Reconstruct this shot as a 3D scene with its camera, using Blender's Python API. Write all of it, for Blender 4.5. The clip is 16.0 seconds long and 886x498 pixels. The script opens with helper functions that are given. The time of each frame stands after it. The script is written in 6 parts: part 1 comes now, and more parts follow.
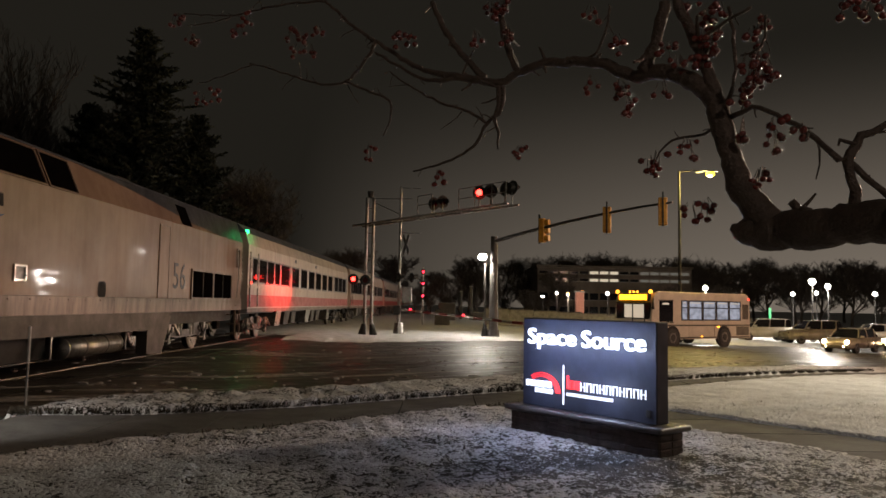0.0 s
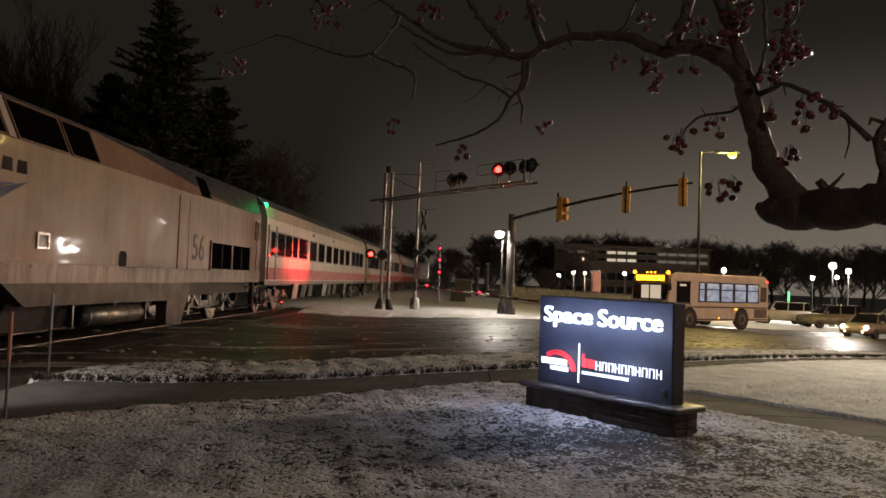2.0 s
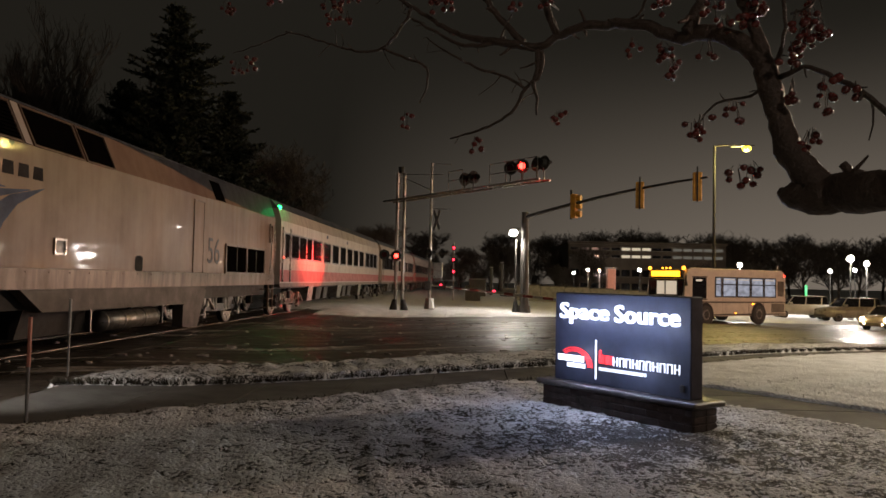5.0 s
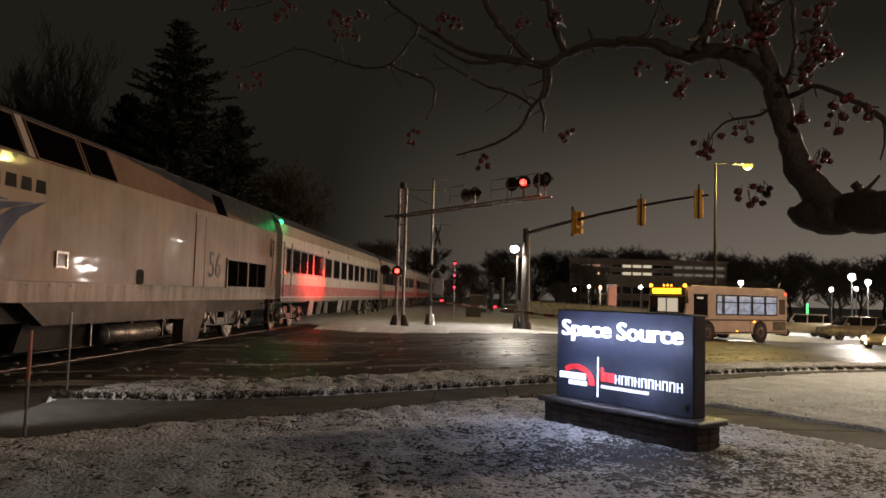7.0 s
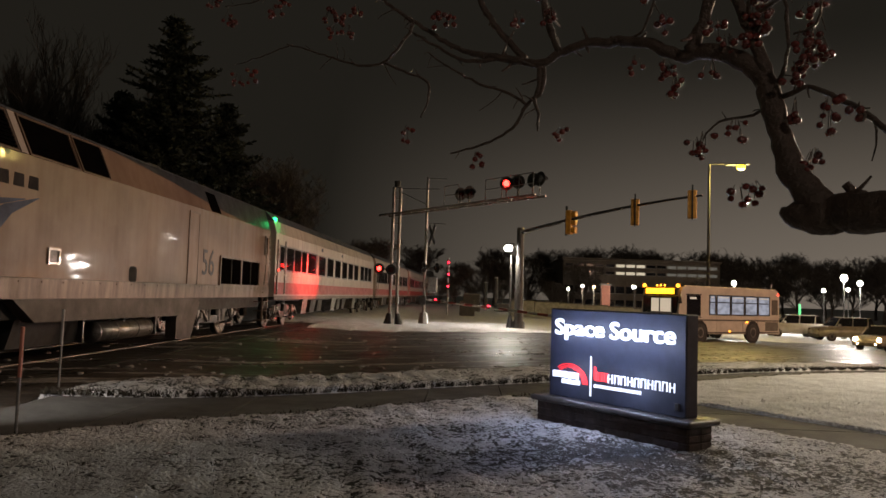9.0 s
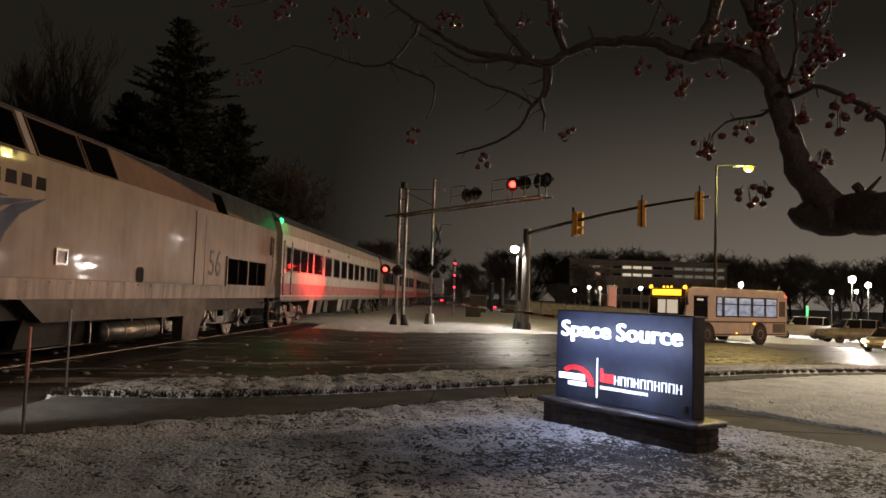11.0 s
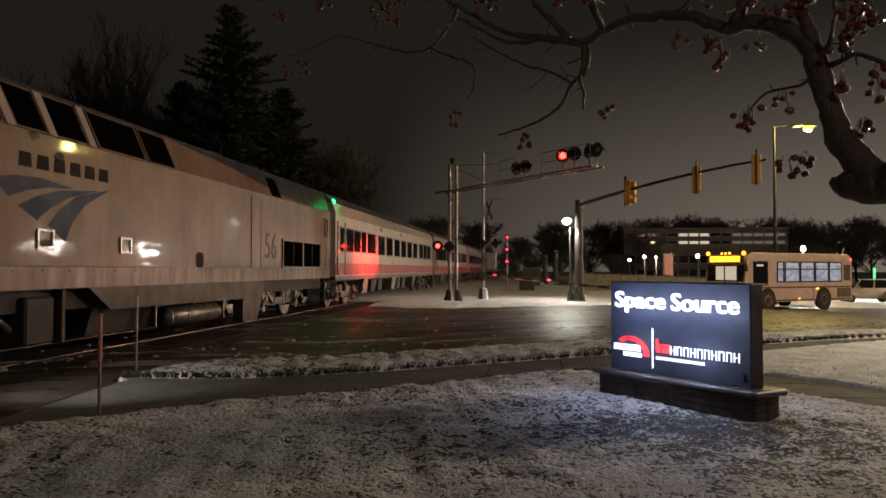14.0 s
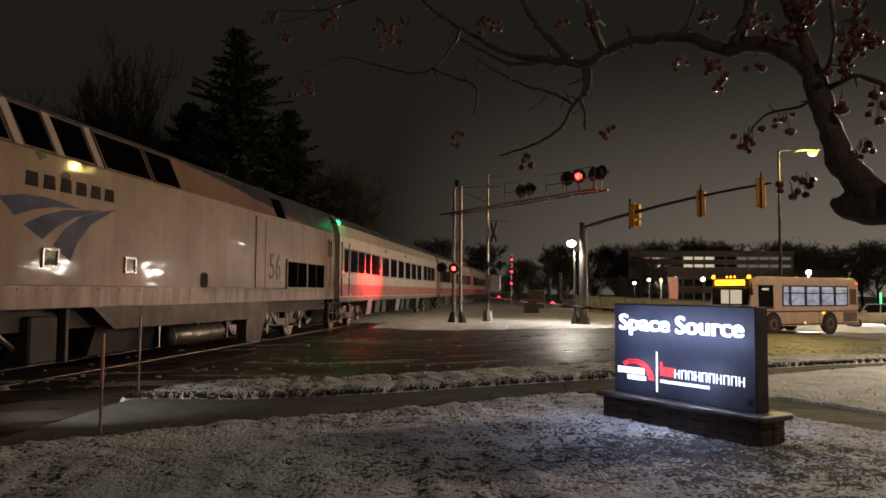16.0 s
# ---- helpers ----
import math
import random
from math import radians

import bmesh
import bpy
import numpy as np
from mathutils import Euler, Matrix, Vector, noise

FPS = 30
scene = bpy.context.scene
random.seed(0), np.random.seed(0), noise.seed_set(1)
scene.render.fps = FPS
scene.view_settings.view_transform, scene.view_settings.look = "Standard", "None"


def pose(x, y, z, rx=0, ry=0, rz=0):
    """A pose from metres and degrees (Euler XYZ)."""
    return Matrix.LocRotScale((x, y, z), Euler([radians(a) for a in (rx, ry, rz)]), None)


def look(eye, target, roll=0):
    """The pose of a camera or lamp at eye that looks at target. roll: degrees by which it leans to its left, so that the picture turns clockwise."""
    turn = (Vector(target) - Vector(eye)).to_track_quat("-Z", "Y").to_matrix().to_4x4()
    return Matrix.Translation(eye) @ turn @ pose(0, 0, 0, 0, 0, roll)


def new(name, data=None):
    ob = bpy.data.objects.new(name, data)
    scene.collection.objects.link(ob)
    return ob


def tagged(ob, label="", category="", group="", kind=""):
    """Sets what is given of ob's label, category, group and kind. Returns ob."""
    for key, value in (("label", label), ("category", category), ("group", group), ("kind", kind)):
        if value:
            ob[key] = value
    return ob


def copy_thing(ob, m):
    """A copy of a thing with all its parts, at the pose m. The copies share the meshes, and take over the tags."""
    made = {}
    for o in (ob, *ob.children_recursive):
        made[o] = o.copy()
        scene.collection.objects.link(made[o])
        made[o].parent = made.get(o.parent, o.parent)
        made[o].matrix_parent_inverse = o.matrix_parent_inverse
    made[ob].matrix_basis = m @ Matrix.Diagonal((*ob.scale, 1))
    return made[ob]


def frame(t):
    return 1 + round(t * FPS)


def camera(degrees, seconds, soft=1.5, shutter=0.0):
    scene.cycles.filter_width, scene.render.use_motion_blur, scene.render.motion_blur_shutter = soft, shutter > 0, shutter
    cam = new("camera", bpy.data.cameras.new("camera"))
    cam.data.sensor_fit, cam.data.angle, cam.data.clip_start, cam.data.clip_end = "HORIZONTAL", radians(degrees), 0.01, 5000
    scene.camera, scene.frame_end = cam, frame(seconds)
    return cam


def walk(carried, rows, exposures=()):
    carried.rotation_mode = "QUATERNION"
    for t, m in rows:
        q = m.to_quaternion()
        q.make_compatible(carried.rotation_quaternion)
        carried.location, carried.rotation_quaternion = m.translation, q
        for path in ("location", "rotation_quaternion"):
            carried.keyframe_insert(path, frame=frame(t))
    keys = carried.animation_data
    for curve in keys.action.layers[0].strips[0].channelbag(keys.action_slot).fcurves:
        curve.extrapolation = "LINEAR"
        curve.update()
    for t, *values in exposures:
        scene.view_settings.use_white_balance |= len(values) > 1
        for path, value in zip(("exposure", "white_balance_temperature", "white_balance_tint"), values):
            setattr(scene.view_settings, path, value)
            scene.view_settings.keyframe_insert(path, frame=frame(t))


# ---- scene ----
cam = camera(61.0, 16.0, 1.6, 0.4)

# camera path
walk(cam, [
    (0.0, pose(0.009, 0.016, 1.512, 94.19, -0.97, 0.00)), (0.5, pose(0.002, 0.017, 1.504, 93.55, -1.10, 0.05)),
    (1.0, pose(0.002, 0.017, 1.503, 93.04, -1.51, 0.48)), (1.5, pose(-0.001, 0.018, 1.510, 92.63, -1.90, 0.90)),
    (2.0, pose(-0.003, 0.010, 1.503, 92.38, -2.15, 1.23)), (2.5, pose(-0.002, 0.017, 1.500, 92.19, -2.23, 1.43)),
    (3.0, pose(-0.001, 0.012, 1.496, 92.03, -2.00, 1.62)), (3.5, pose(-0.011, 0.035, 1.486, 92.12, -1.54, 1.80)),
    (6.0, pose(-0.011, 0.023, 1.487, 92.84, -1.29, 2.47)), (6.5, pose(-0.019, 0.029, 1.492, 93.28, -1.48, 2.43)),
    (7.0, pose(-0.027, 0.038, 1.490, 93.53, -1.57, 2.34)), (7.5, pose(-0.022, 0.032, 1.492, 93.56, -1.65, 2.22)),
    (8.0, pose(-0.022, 0.033, 1.493, 93.48, -1.76, 2.03)), (8.5, pose(-0.025, 0.035, 1.488, 93.45, -1.84, 1.84)),
    (11.0, pose(-0.023, 0.047, 1.488, 93.52, -1.97, 2.34)), (11.5, pose(-0.012, 0.019, 1.494, 92.16, -1.47, 3.08)),
    (12.0, pose(-0.003, 0.064, 1.499, 86.85, -0.43, 5.23)), (12.5, pose(0.020, 0.057, 1.496, 86.56, 0.26, 6.14)),
    (13.0, pose(0.017, 0.047, 1.502, 87.05, 0.22, 6.53)), (13.5, pose(0.009, 0.028, 1.498, 88.79, -0.00, 6.60)),
    (14.0, pose(-0.001, -0.016, 1.502, 91.55, -0.08, 6.40)), (14.5, pose(0.006, -0.027, 1.505, 91.94, -0.08, 6.55)),
    (15.0, pose(0.003, -0.019, 1.502, 92.29, -0.05, 6.73)), (15.5, pose(0.003, -0.010, 1.497, 92.46, -0.18, 6.83)),
    (16.0, pose(0.009, -0.013, 1.495, 93.22, -0.43, 6.73))],
    exposures=((0.0, 0.14, 6500, 12), (16.0, 0.10, 6500, 12)))

# ---------------------------------------------------------------- light
world = bpy.data.worlds.new("night")
scene.world = world
world.use_nodes = True
wn, wl = world.node_tree.nodes, world.node_tree.links
wn.clear()
w_out, w_bg = wn.new("ShaderNodeOutputWorld"), wn.new("ShaderNodeBackground")
w_tc, w_sep = wn.new("ShaderNodeTexCoord"), wn.new("ShaderNodeSeparateXYZ")
w_dot = wn.new("ShaderNodeVectorMath")
w_dot.operation = "DOT_PRODUCT"
w_dot.inputs[1].default_value = (0.62, 0.78, 0.0)      # towards the lit town
w_up, w_az, w_mul, w_mix = wn.new("ShaderNodeMapRange"), wn.new("ShaderNodeMapRange"), wn.new("ShaderNodeMath"), wn.new("ShaderNodeMix")
w_up.inputs["From Min"].default_value, w_up.inputs["From Max"].default_value = -0.02, 0.33
w_up.inputs["To Min"].default_value, w_up.inputs["To Max"].default_value = 1.0, 0.0
w_up.interpolation_type = "SMOOTHSTEP"
w_az.inputs["From Min"].default_value, w_az.inputs["From Max"].default_value = 0.64, 1.0
w_mul.operation = "MULTIPLY"
w_mix.data_type = "RGBA"
w_mix.inputs[6].default_value = (0.0122, 0.0108, 0.0082, 1)
w_mix.inputs[7].default_value = (0.170, 0.143, 0.113, 1)
wl.new(w_tc.outputs["Generated"], w_sep.inputs[0])
wl.new(w_tc.outputs["Generated"], w_dot.inputs[0])
wl.new(w_sep.outputs["Z"], w_up.inputs["Value"])
wl.new(w_dot.outputs["Value"], w_az.inputs["Value"])
wl.new(w_up.outputs[0], w_mul.inputs[0])
wl.new(w_az.outputs[0], w_mul.inputs[1])
wl.new(w_mul.outputs[0], w_mix.inputs[0])
wl.new(w_mix.outputs[2], w_bg.inputs["Color"])
wl.new(w_bg.outputs[0], w_out.inputs["Surface"])


def lamp(kind, power, colour, m, size=0.15, cone=90, blend=0.6):
    data = bpy.data.lights.new("lamp_light", kind)
    data.energy, data.color = power, colour
    data.shadow_soft_size = size
    if kind == "SPOT":
        data.spot_size, data.spot_blend = radians(cone), blend
    ob = new("lamp_light", data)
    ob.matrix_world = m
    return ob


WHITE, SODIUM = (1.0, 0.92, 0.80), (1.0, 0.74, 0.20)
lamp("POINT", 2000, (1.0, 0.89, 0.66), pose(12.5, 15.6, 6.2), 0.4)          # street lamp beside the near pavement
lamp("POINT", 1000, (1.0, 0.77, 0.62), pose(3.0, -12.0, 8.2), 0.4)   # street lamp behind the lawn
lamp("POINT", 9500, (1.0, 0.58, 0.39), pose(31.0, 27.0, 8.4), 0.4)   # street lamp further along the path
lamp("SPOT", 950, WHITE, look((1.90, 36.95, 3.64), (1.90, 36.5, 0.0)), 0.16, 158, 0.35)         # lamp on the signal pole
lamp("POINT", 3700, SODIUM, pose(15.42, 43.3, 9.05), 0.2)        # sodium street lamp over the bus
lamp("POINT", 1700, WHITE, pose(29.5, 59.7, 3.6), 0.2)          # car park lamps
lamp("POINT", 4200, WHITE, pose(38.3, 74.6, 3.7), 0.2)
lamp("POINT", 4500, WHITE, pose(24.4, 69.7, 3.3), 0.2)
lamp("POINT", 1800, (1.0, 0.8, 0.55), pose(13.3, 79.7, 2.8), 0.2)
lamp("POINT", 12, (0.02, 1.0, 0.2), pose(-6.45, 26.0, 3.98), 0.05)   # marker lamp of the first coach
lamp("SPOT", 3400, (1.0, 0.55, 0.38), look((10.35, 38.95, 0.25), (-6.6, 22.5, 1.7)), 0.1, 62, 1.0)  # bus headlights
lamp("SPOT", 140, (1.0, 0.6, 0.32), look((22.6, 45.5, 0.0), (4.0, 30.0, 0.3)), 0.1, 60, 1.0)       # headlights of the waiting car
lamp("SPOT", 3500, (1.0, 0.02, 0.015), look((-3.98, 35.6, 2.65), (-6.6, 31.4, 1.8)), 0.08, 30, 1.0)  # crossing flasher
lamp("SPOT", 450, (1.0, 0.93, 0.84), look((-6.3, 6.6, 2.0), (-5.3, 8.7, 0.0)), 0.05, 46, 1.0)     # added spot for the light pool on the paving, its source unseen

lamp("SPOT", 2500, (1.0, 0.02, 0.03), look((-1.6, 56.0, 3.0), (-6.0, 90.0, 2.0)), 0.08, 30, 1.0)  # far signal lamps
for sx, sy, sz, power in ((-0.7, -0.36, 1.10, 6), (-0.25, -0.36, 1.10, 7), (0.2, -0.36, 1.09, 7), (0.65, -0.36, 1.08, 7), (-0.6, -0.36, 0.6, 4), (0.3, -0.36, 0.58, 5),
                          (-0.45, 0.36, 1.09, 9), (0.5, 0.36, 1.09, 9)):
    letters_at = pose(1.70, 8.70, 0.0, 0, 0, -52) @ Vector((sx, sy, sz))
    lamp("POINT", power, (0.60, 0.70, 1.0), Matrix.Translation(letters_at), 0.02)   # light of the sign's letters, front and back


# ---------------------------------------------------------------- materials
def shader(name):
    mat = bpy.data.materials.new(name)
    mat.use_nodes = True
    return mat, mat.node_tree.nodes, mat.node_tree.links, mat.node_tree.nodes["Principled BSDF"]


def noise_node(n, l, scale, detail=4, rough=0.6, stretch=None):
    tc, tex = n.new("ShaderNodeTexCoord"), n.new("ShaderNodeTexNoise")
    tex.inputs["Scale"].default_value, tex.inputs["Detail"].default_value, tex.inputs["Roughness"].default_value = scale, detail, rough
    if stretch:
        mp = n.new("ShaderNodeMapping")
        mp.inputs["Scale"].default_value = stretch[:3]
        l.new(tc.outputs["Object"], mp.inputs["Vector"])
        if len(stretch) > 3:
            turn = n.new("ShaderNodeMapping")
            turn.inputs["Rotation"].default_value = (0, 0, radians(stretch[3]))
            l.new(tc.outputs["Object"], turn.inputs["Vector"])
            l.new(turn.outputs[0], mp.inputs["Vector"])
        l.new(mp.outputs[0], tex.inputs["Vector"])
    else:
        l.new(tc.outputs["Object"], tex.inputs["Vector"])
    return tex


def ramp(n, l, src, a, b, lo=0.4, hi=0.6):
    r = n.new("ShaderNodeValToRGB")
    r.color_ramp.elements[0].position, r.color_ramp.elements[0].color = lo, (*a, 1)
    r.color_ramp.elements[1].position, r.color_ramp.elements[1].color = hi, (*b, 1)
    l.new(src, r.inputs[0])
    return r


def mixed(n, l, fac, a, b, mode="MIX"):
    m = n.new("ShaderNodeMix")
    m.data_type, m.blend_type = "RGBA", mode
    if isinstance(fac, float):
        m.inputs[0].default_value = fac
    else:
        l.new(fac, m.inputs[0])
    l.new(a, m.inputs[6])
    l.new(b, m.inputs[7])
    return m.outputs[2]


def bump(n, l, src, bsdf, strength, dist):
    b = n.new("ShaderNodeBump")
    b.inputs["Strength"].default_value, b.inputs["Distance"].default_value = strength, dist
    l.new(src, b.inputs["Height"])
    l.new(b.outputs[0], bsdf.inputs["Normal"])


def worn(name, c, dirt=None, rough=0.5, metal=0.0, scale=3.0, amount=0.5, grain=60.0, bumps=0.15, coat=0.0, stretch=None, rvar=0.12):
    """Painted or bare surface with stains at one scale and grain at another."""
    mat, n, l, b = shader(name)
    dirt = dirt or tuple(v * 0.55 for v in c)
    big = noise_node(n, l, scale, 6, 0.65, stretch)
    fine = noise_node(n, l, grain, 3)
    r = ramp(n, l, big.outputs["Fac"], dirt, c, 0.5 - amount * 0.35, 0.5 + 0.12)
    g = ramp(n, l, fine.outputs["Fac"], (0.82,) * 3, (1.08,) * 3, 0.3, 0.7)
    l.new(mixed(n, l, 1.0, r.outputs[0], g.outputs[0], "MULTIPLY"), b.inputs["Base Color"])
    rr = ramp(n, l, big.outputs["Fac"], (min(1, rough + rvar),) * 3, (max(0.03, rough - rvar * 0.5),) * 3, 0.35, 0.65)
    l.new(rr.outputs[0], b.inputs["Roughness"])
    b.inputs["Metallic"].default_value = metal
    b.inputs["Coat Weight"].default_value = coat
    if bumps:
        bump(n, l, fine.outputs["Fac"], b, bumps, 0.01)
    return mat


def glow(name, c, power, body=(0.05, 0.05, 0.05)):
    mat, n, l, b = shader(name)
    b.inputs["Base Color"].default_value = (*body, 1)
    b.inputs["Emission Color"].default_value = (*c, 1)
    b.inputs["Emission Strength"].default_value = power
    return mat


def sum_of(n, l, *terms):
    """Weighted sum of texture outputs."""
    out = None
    for src, w in terms:
        m = n.new("ShaderNodeMath")
        m.operation = "MULTIPLY_ADD"
        l.new(src, m.inputs[0])
        m.inputs[1].default_value = w
        if out is None:
            m.inputs[2].default_value = 0.0
        else:
            l.new(out, m.inputs[2])
        out = m.outputs[0]
    return out


def lawn_material():
    """Thin snow over dead grass; the attribute "cover" says how deep it lies."""
    mat, n, l, b = shader("snowy_lawn")
    wide, mid, fine, w = noise_node(n, l, 0.5, 4), noise_node(n, l, 4.2, 4, 0.6), noise_node(n, l, 22, 3, 0.6), noise_node(n, l, 1.7, 5, 0.65)
    grit = noise_node(n, l, 42, 3, 0.65)
    cover = n.new("ShaderNodeAttribute")
    cover.attribute_name = "cover"
    snow = ramp(n, l, w.outputs["Fac"], (0.46, 0.46, 0.46), (0.72, 0.725, 0.73), 0.34, 0.64)
    speck = ramp(n, l, grit.outputs["Fac"], (0.82,) * 3, (1.04,) * 3, 0.34, 0.56)
    snow = mixed(n, l, 1.0, snow.outputs[0], speck.outputs[0], "MULTIPLY")
    grass = ramp(n, l, grit.outputs["Fac"], (0.010, 0.009, 0.007), (0.055, 0.047, 0.034), 0.35, 0.7)
    depth = sum_of(n, l, (fine.outputs["Fac"], 0.52), (mid.outputs["Fac"], 0.34), (wide.outputs["Fac"], 0.24), (grit.outputs["Fac"], 0.16), (cover.outputs["Fac"], 0.16))
    k = ramp(n, l, depth, (0, 0, 0), (1, 1, 1), 0.600, 0.624)
    l.new(mixed(n, l, k.outputs[0], grass.outputs[0], snow), b.inputs["Base Color"])
    b.inputs["Roughness"].default_value = 0.75
    bump(n, l, sum_of(n, l, (fine.outputs["Fac"], 1.7), (mid.outputs["Fac"], 1.0), (grit.outputs["Fac"], 0.35)), b, 0.9, 0.022)
    return mat


def road_material():
    """Wet asphalt between bands of slush that traffic has drawn out along the road."""
    mat, n, l, b = shader("wet_asphalt")
    broad = noise_node(n, l, 1.0, 4, 0.6, (0.05, 1.1, 1, -37.6))
    narrow = noise_node(n, l, 1.0, 5, 0.65, (0.16, 4.6, 1, -37.6))
    blot = noise_node(n, l, 1.9, 6, 0.7)
    fine = noise_node(n, l, 55, 4, 0.7)
    asphalt = ramp(n, l, fine.outputs["Fac"], (0.014, 0.0115, 0.009), (0.044, 0.035, 0.027), 0.35, 0.7)
    slush = ramp(n, l, fine.outputs["Fac"], (0.028, 0.020, 0.0145), (0.16, 0.122, 0.094), 0.36, 0.72)
    s = sum_of(n, l, (broad.outputs["Fac"], 0.42), (narrow.outputs["Fac"], 0.40), (blot.outputs["Fac"], 0.26))
    k = ramp(n, l, s, (0, 0, 0), (0.9, 0.9, 0.9), 0.545, 0.66)
    l.new(mixed(n, l, k.outputs[0], asphalt.outputs[0], slush.outputs[0]), b.inputs["Base Color"])
    r = ramp(n, l, s, (0.09,) * 3, (0.62,) * 3, 0.44, 0.58)
    damp = r.color_ramp.elements.new(0.505)
    damp.color = (0.40, 0.40, 0.40, 1)
    b.inputs["Specular IOR Level"].default_value = 0.36
    l.new(r.outputs[0], b.inputs["Roughness"])
    bump(n, l, sum_of(n, l, (s, 1.0), (fine.outputs["Fac"], 0.10)), b, 0.40, 0.04)
    return mat


def engine_silver():
    mat, n, l, b = shader("silver_paint")
    big, run, fine = noise_node(n, l, 0.8, 5, 0.6), noise_node(n, l, 1.0, 5, 0.7, (6, 3.0, 0.35)), noise_node(n, l, 40, 3)
    wave = noise_node(n, l, 1.3, 2, 0.5, (1, 0.6, 1.7))
    c1 = ramp(n, l, big.outputs["Fac"], (0.150, 0.093, 0.066), (0.205, 0.132, 0.096), 0.35, 0.65)
    c2 = ramp(n, l, run.outputs["Fac"], (0.91, 0.885, 0.86), (1.0, 1.0, 1.0), 0.34, 0.6)
    l.new(mixed(n, l, 1.0, c1.outputs[0], c2.outputs[0], "MULTIPLY"), b.inputs["Base Color"])
    b.inputs["Metallic"].default_value = 0.0
    r = ramp(n, l, run.outputs["Fac"], (0.5,) * 3, (0.36,) * 3, 0.35, 0.6)
    l.new(r.outputs[0], b.inputs["Roughness"])
    b.inputs["Specular IOR Level"].default_value = 0.13
    b.inputs["Coat Weight"].default_value, b.inputs["Coat Roughness"].default_value = 0.18, 0.055
    bump(n, l, wave.outputs["Fac"], b, 0.16, 0.05)
    l.new(b.inputs["Normal"].links[0].from_socket, b.inputs["Coat Normal"])
    return mat


M_LAWN, M_ROAD, M_SILVER = lawn_material(), road_material(), engine_silver()
M_WALK = worn("wet_concrete", (0.095, 0.091, 0.085), (0.042, 0.040, 0.038), 0.78, 0, 1.4, 0.8, 45, 0.25)
M_KERB = worn("kerb_concrete", (0.30, 0.29, 0.27), (0.12, 0.115, 0.105), 0.7, 0, 3, 0.7)
M_SLUSH = worn("grey_slush", (0.30, 0.27, 0.24), (0.09, 0.075, 0.062), 0.7, 0, 9, 0.8, 40, 0.4)
M_BLADE = worn("winter_grass", (0.055, 0.045, 0.028), (0.018, 0.015, 0.010), 0.8, 0, 2, 0.6)
M_SILL = worn("sill_silver", (0.135, 0.083, 0.056), (0.06, 0.037, 0.025), 0.45, 0.1, 2.5, 0.7, 50, 0.1, stretch=(1, 2, 0.4))
M_SKIRT = worn("grimy_grey_skirt", (0.042, 0.029, 0.021), (0.018, 0.013, 0.009), 0.6, 0.0, 2, 0.7)
M_ROOF = worn("dark_slate_roof", (0.075, 0.08, 0.095), (0.04, 0.042, 0.05), 0.42, 0, 2, 0.6)
M_NAVY = worn("navy_paint", (0.022, 0.036, 0.085), (0.018, 0.026, 0.05), 0.7, 0, 3, 0.5)
M_CHARCOAL = worn("charcoal_lettering", (0.03, 0.025, 0.025), (0.02, 0.017, 0.017), 0.75)
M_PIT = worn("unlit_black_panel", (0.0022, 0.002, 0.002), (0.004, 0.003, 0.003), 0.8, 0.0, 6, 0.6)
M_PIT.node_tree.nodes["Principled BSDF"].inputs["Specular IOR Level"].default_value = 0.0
M_CHARCOAL.node_tree.nodes["Principled BSDF"].inputs["Specular IOR Level"].default_value = 0.05
M_GREYTXT = worn("grey_blue_lettering", (0.055, 0.055, 0.06), (0.04, 0.04, 0.045), 0.65)
M_BLACK = worn("black_steel", (0.012, 0.012, 0.012), (0.02, 0.017, 0.014), 0.72, 0.0, 5, 0.6)
M_GRIME = worn("greasy_truck_steel", (0.045, 0.041, 0.037), (0.014, 0.012, 0.011), 0.34, 0.5, 6, 0.7)
M_RAIL = worn("dull_rail_steel", (0.16, 0.13, 0.11), (0.05, 0.036, 0.028), 0.38, 0.8, 1.6, 0.9, stretch=(1, 0.6, 1))
M_STEEL = worn("worn_bright_steel", (0.40, 0.38, 0.355), (0.16, 0.13, 0.11), 0.28, 0.9, 8, 0.5)
M_GALV = worn("galvanised_steel", (0.27, 0.265, 0.255), (0.14, 0.135, 0.13), 0.32, 0.8, 6, 0.6)
M_POLE = worn("weathered_dark_pole", (0.065, 0.059, 0.053), (0.03, 0.027, 0.024), 0.5, 0.3, 4, 0.7, stretch=(3, 3, 0.5))
M_TANK = worn("aluminium_tank", (0.26, 0.245, 0.225), (0.09, 0.08, 0.07), 0.32, 0.7, 5, 0.6)
M_RED = worn("red_stripe", (0.40, 0.022, 0.016), (0.26, 0.018, 0.014), 0.4, 0, 2, 0.5, coat=0.2)
M_CAR = worn("coach_silver", (0.42, 0.345, 0.30), (0.29, 0.235, 0.20), 0.36, 0.1, 1.5, 0.6, stretch=(1, 2, 0.4))
M_BAND = worn("dark_window_band", (0.06, 0.055, 0.065), (0.035, 0.03, 0.035), 0.3, 0, 3, 0.5)
M_BALLAST = worn("stone_ballast", (0.22, 0.21, 0.195), (0.06, 0.055, 0.05), 0.85, 0, 14, 0.9, 50, 0.8)
M_TIMBER = worn("creosoted_timber", (0.075, 0.06, 0.045), (0.03, 0.024, 0.02), 0.75, 0, 5, 0.7, stretch=(1, 6, 1))
M_SIGNBOX = worn("black_sign_enamel", (0.036, 0.042, 0.070), (0.028, 0.032, 0.050), 0.55, 0, 4, 0.5, 90, 0.03)
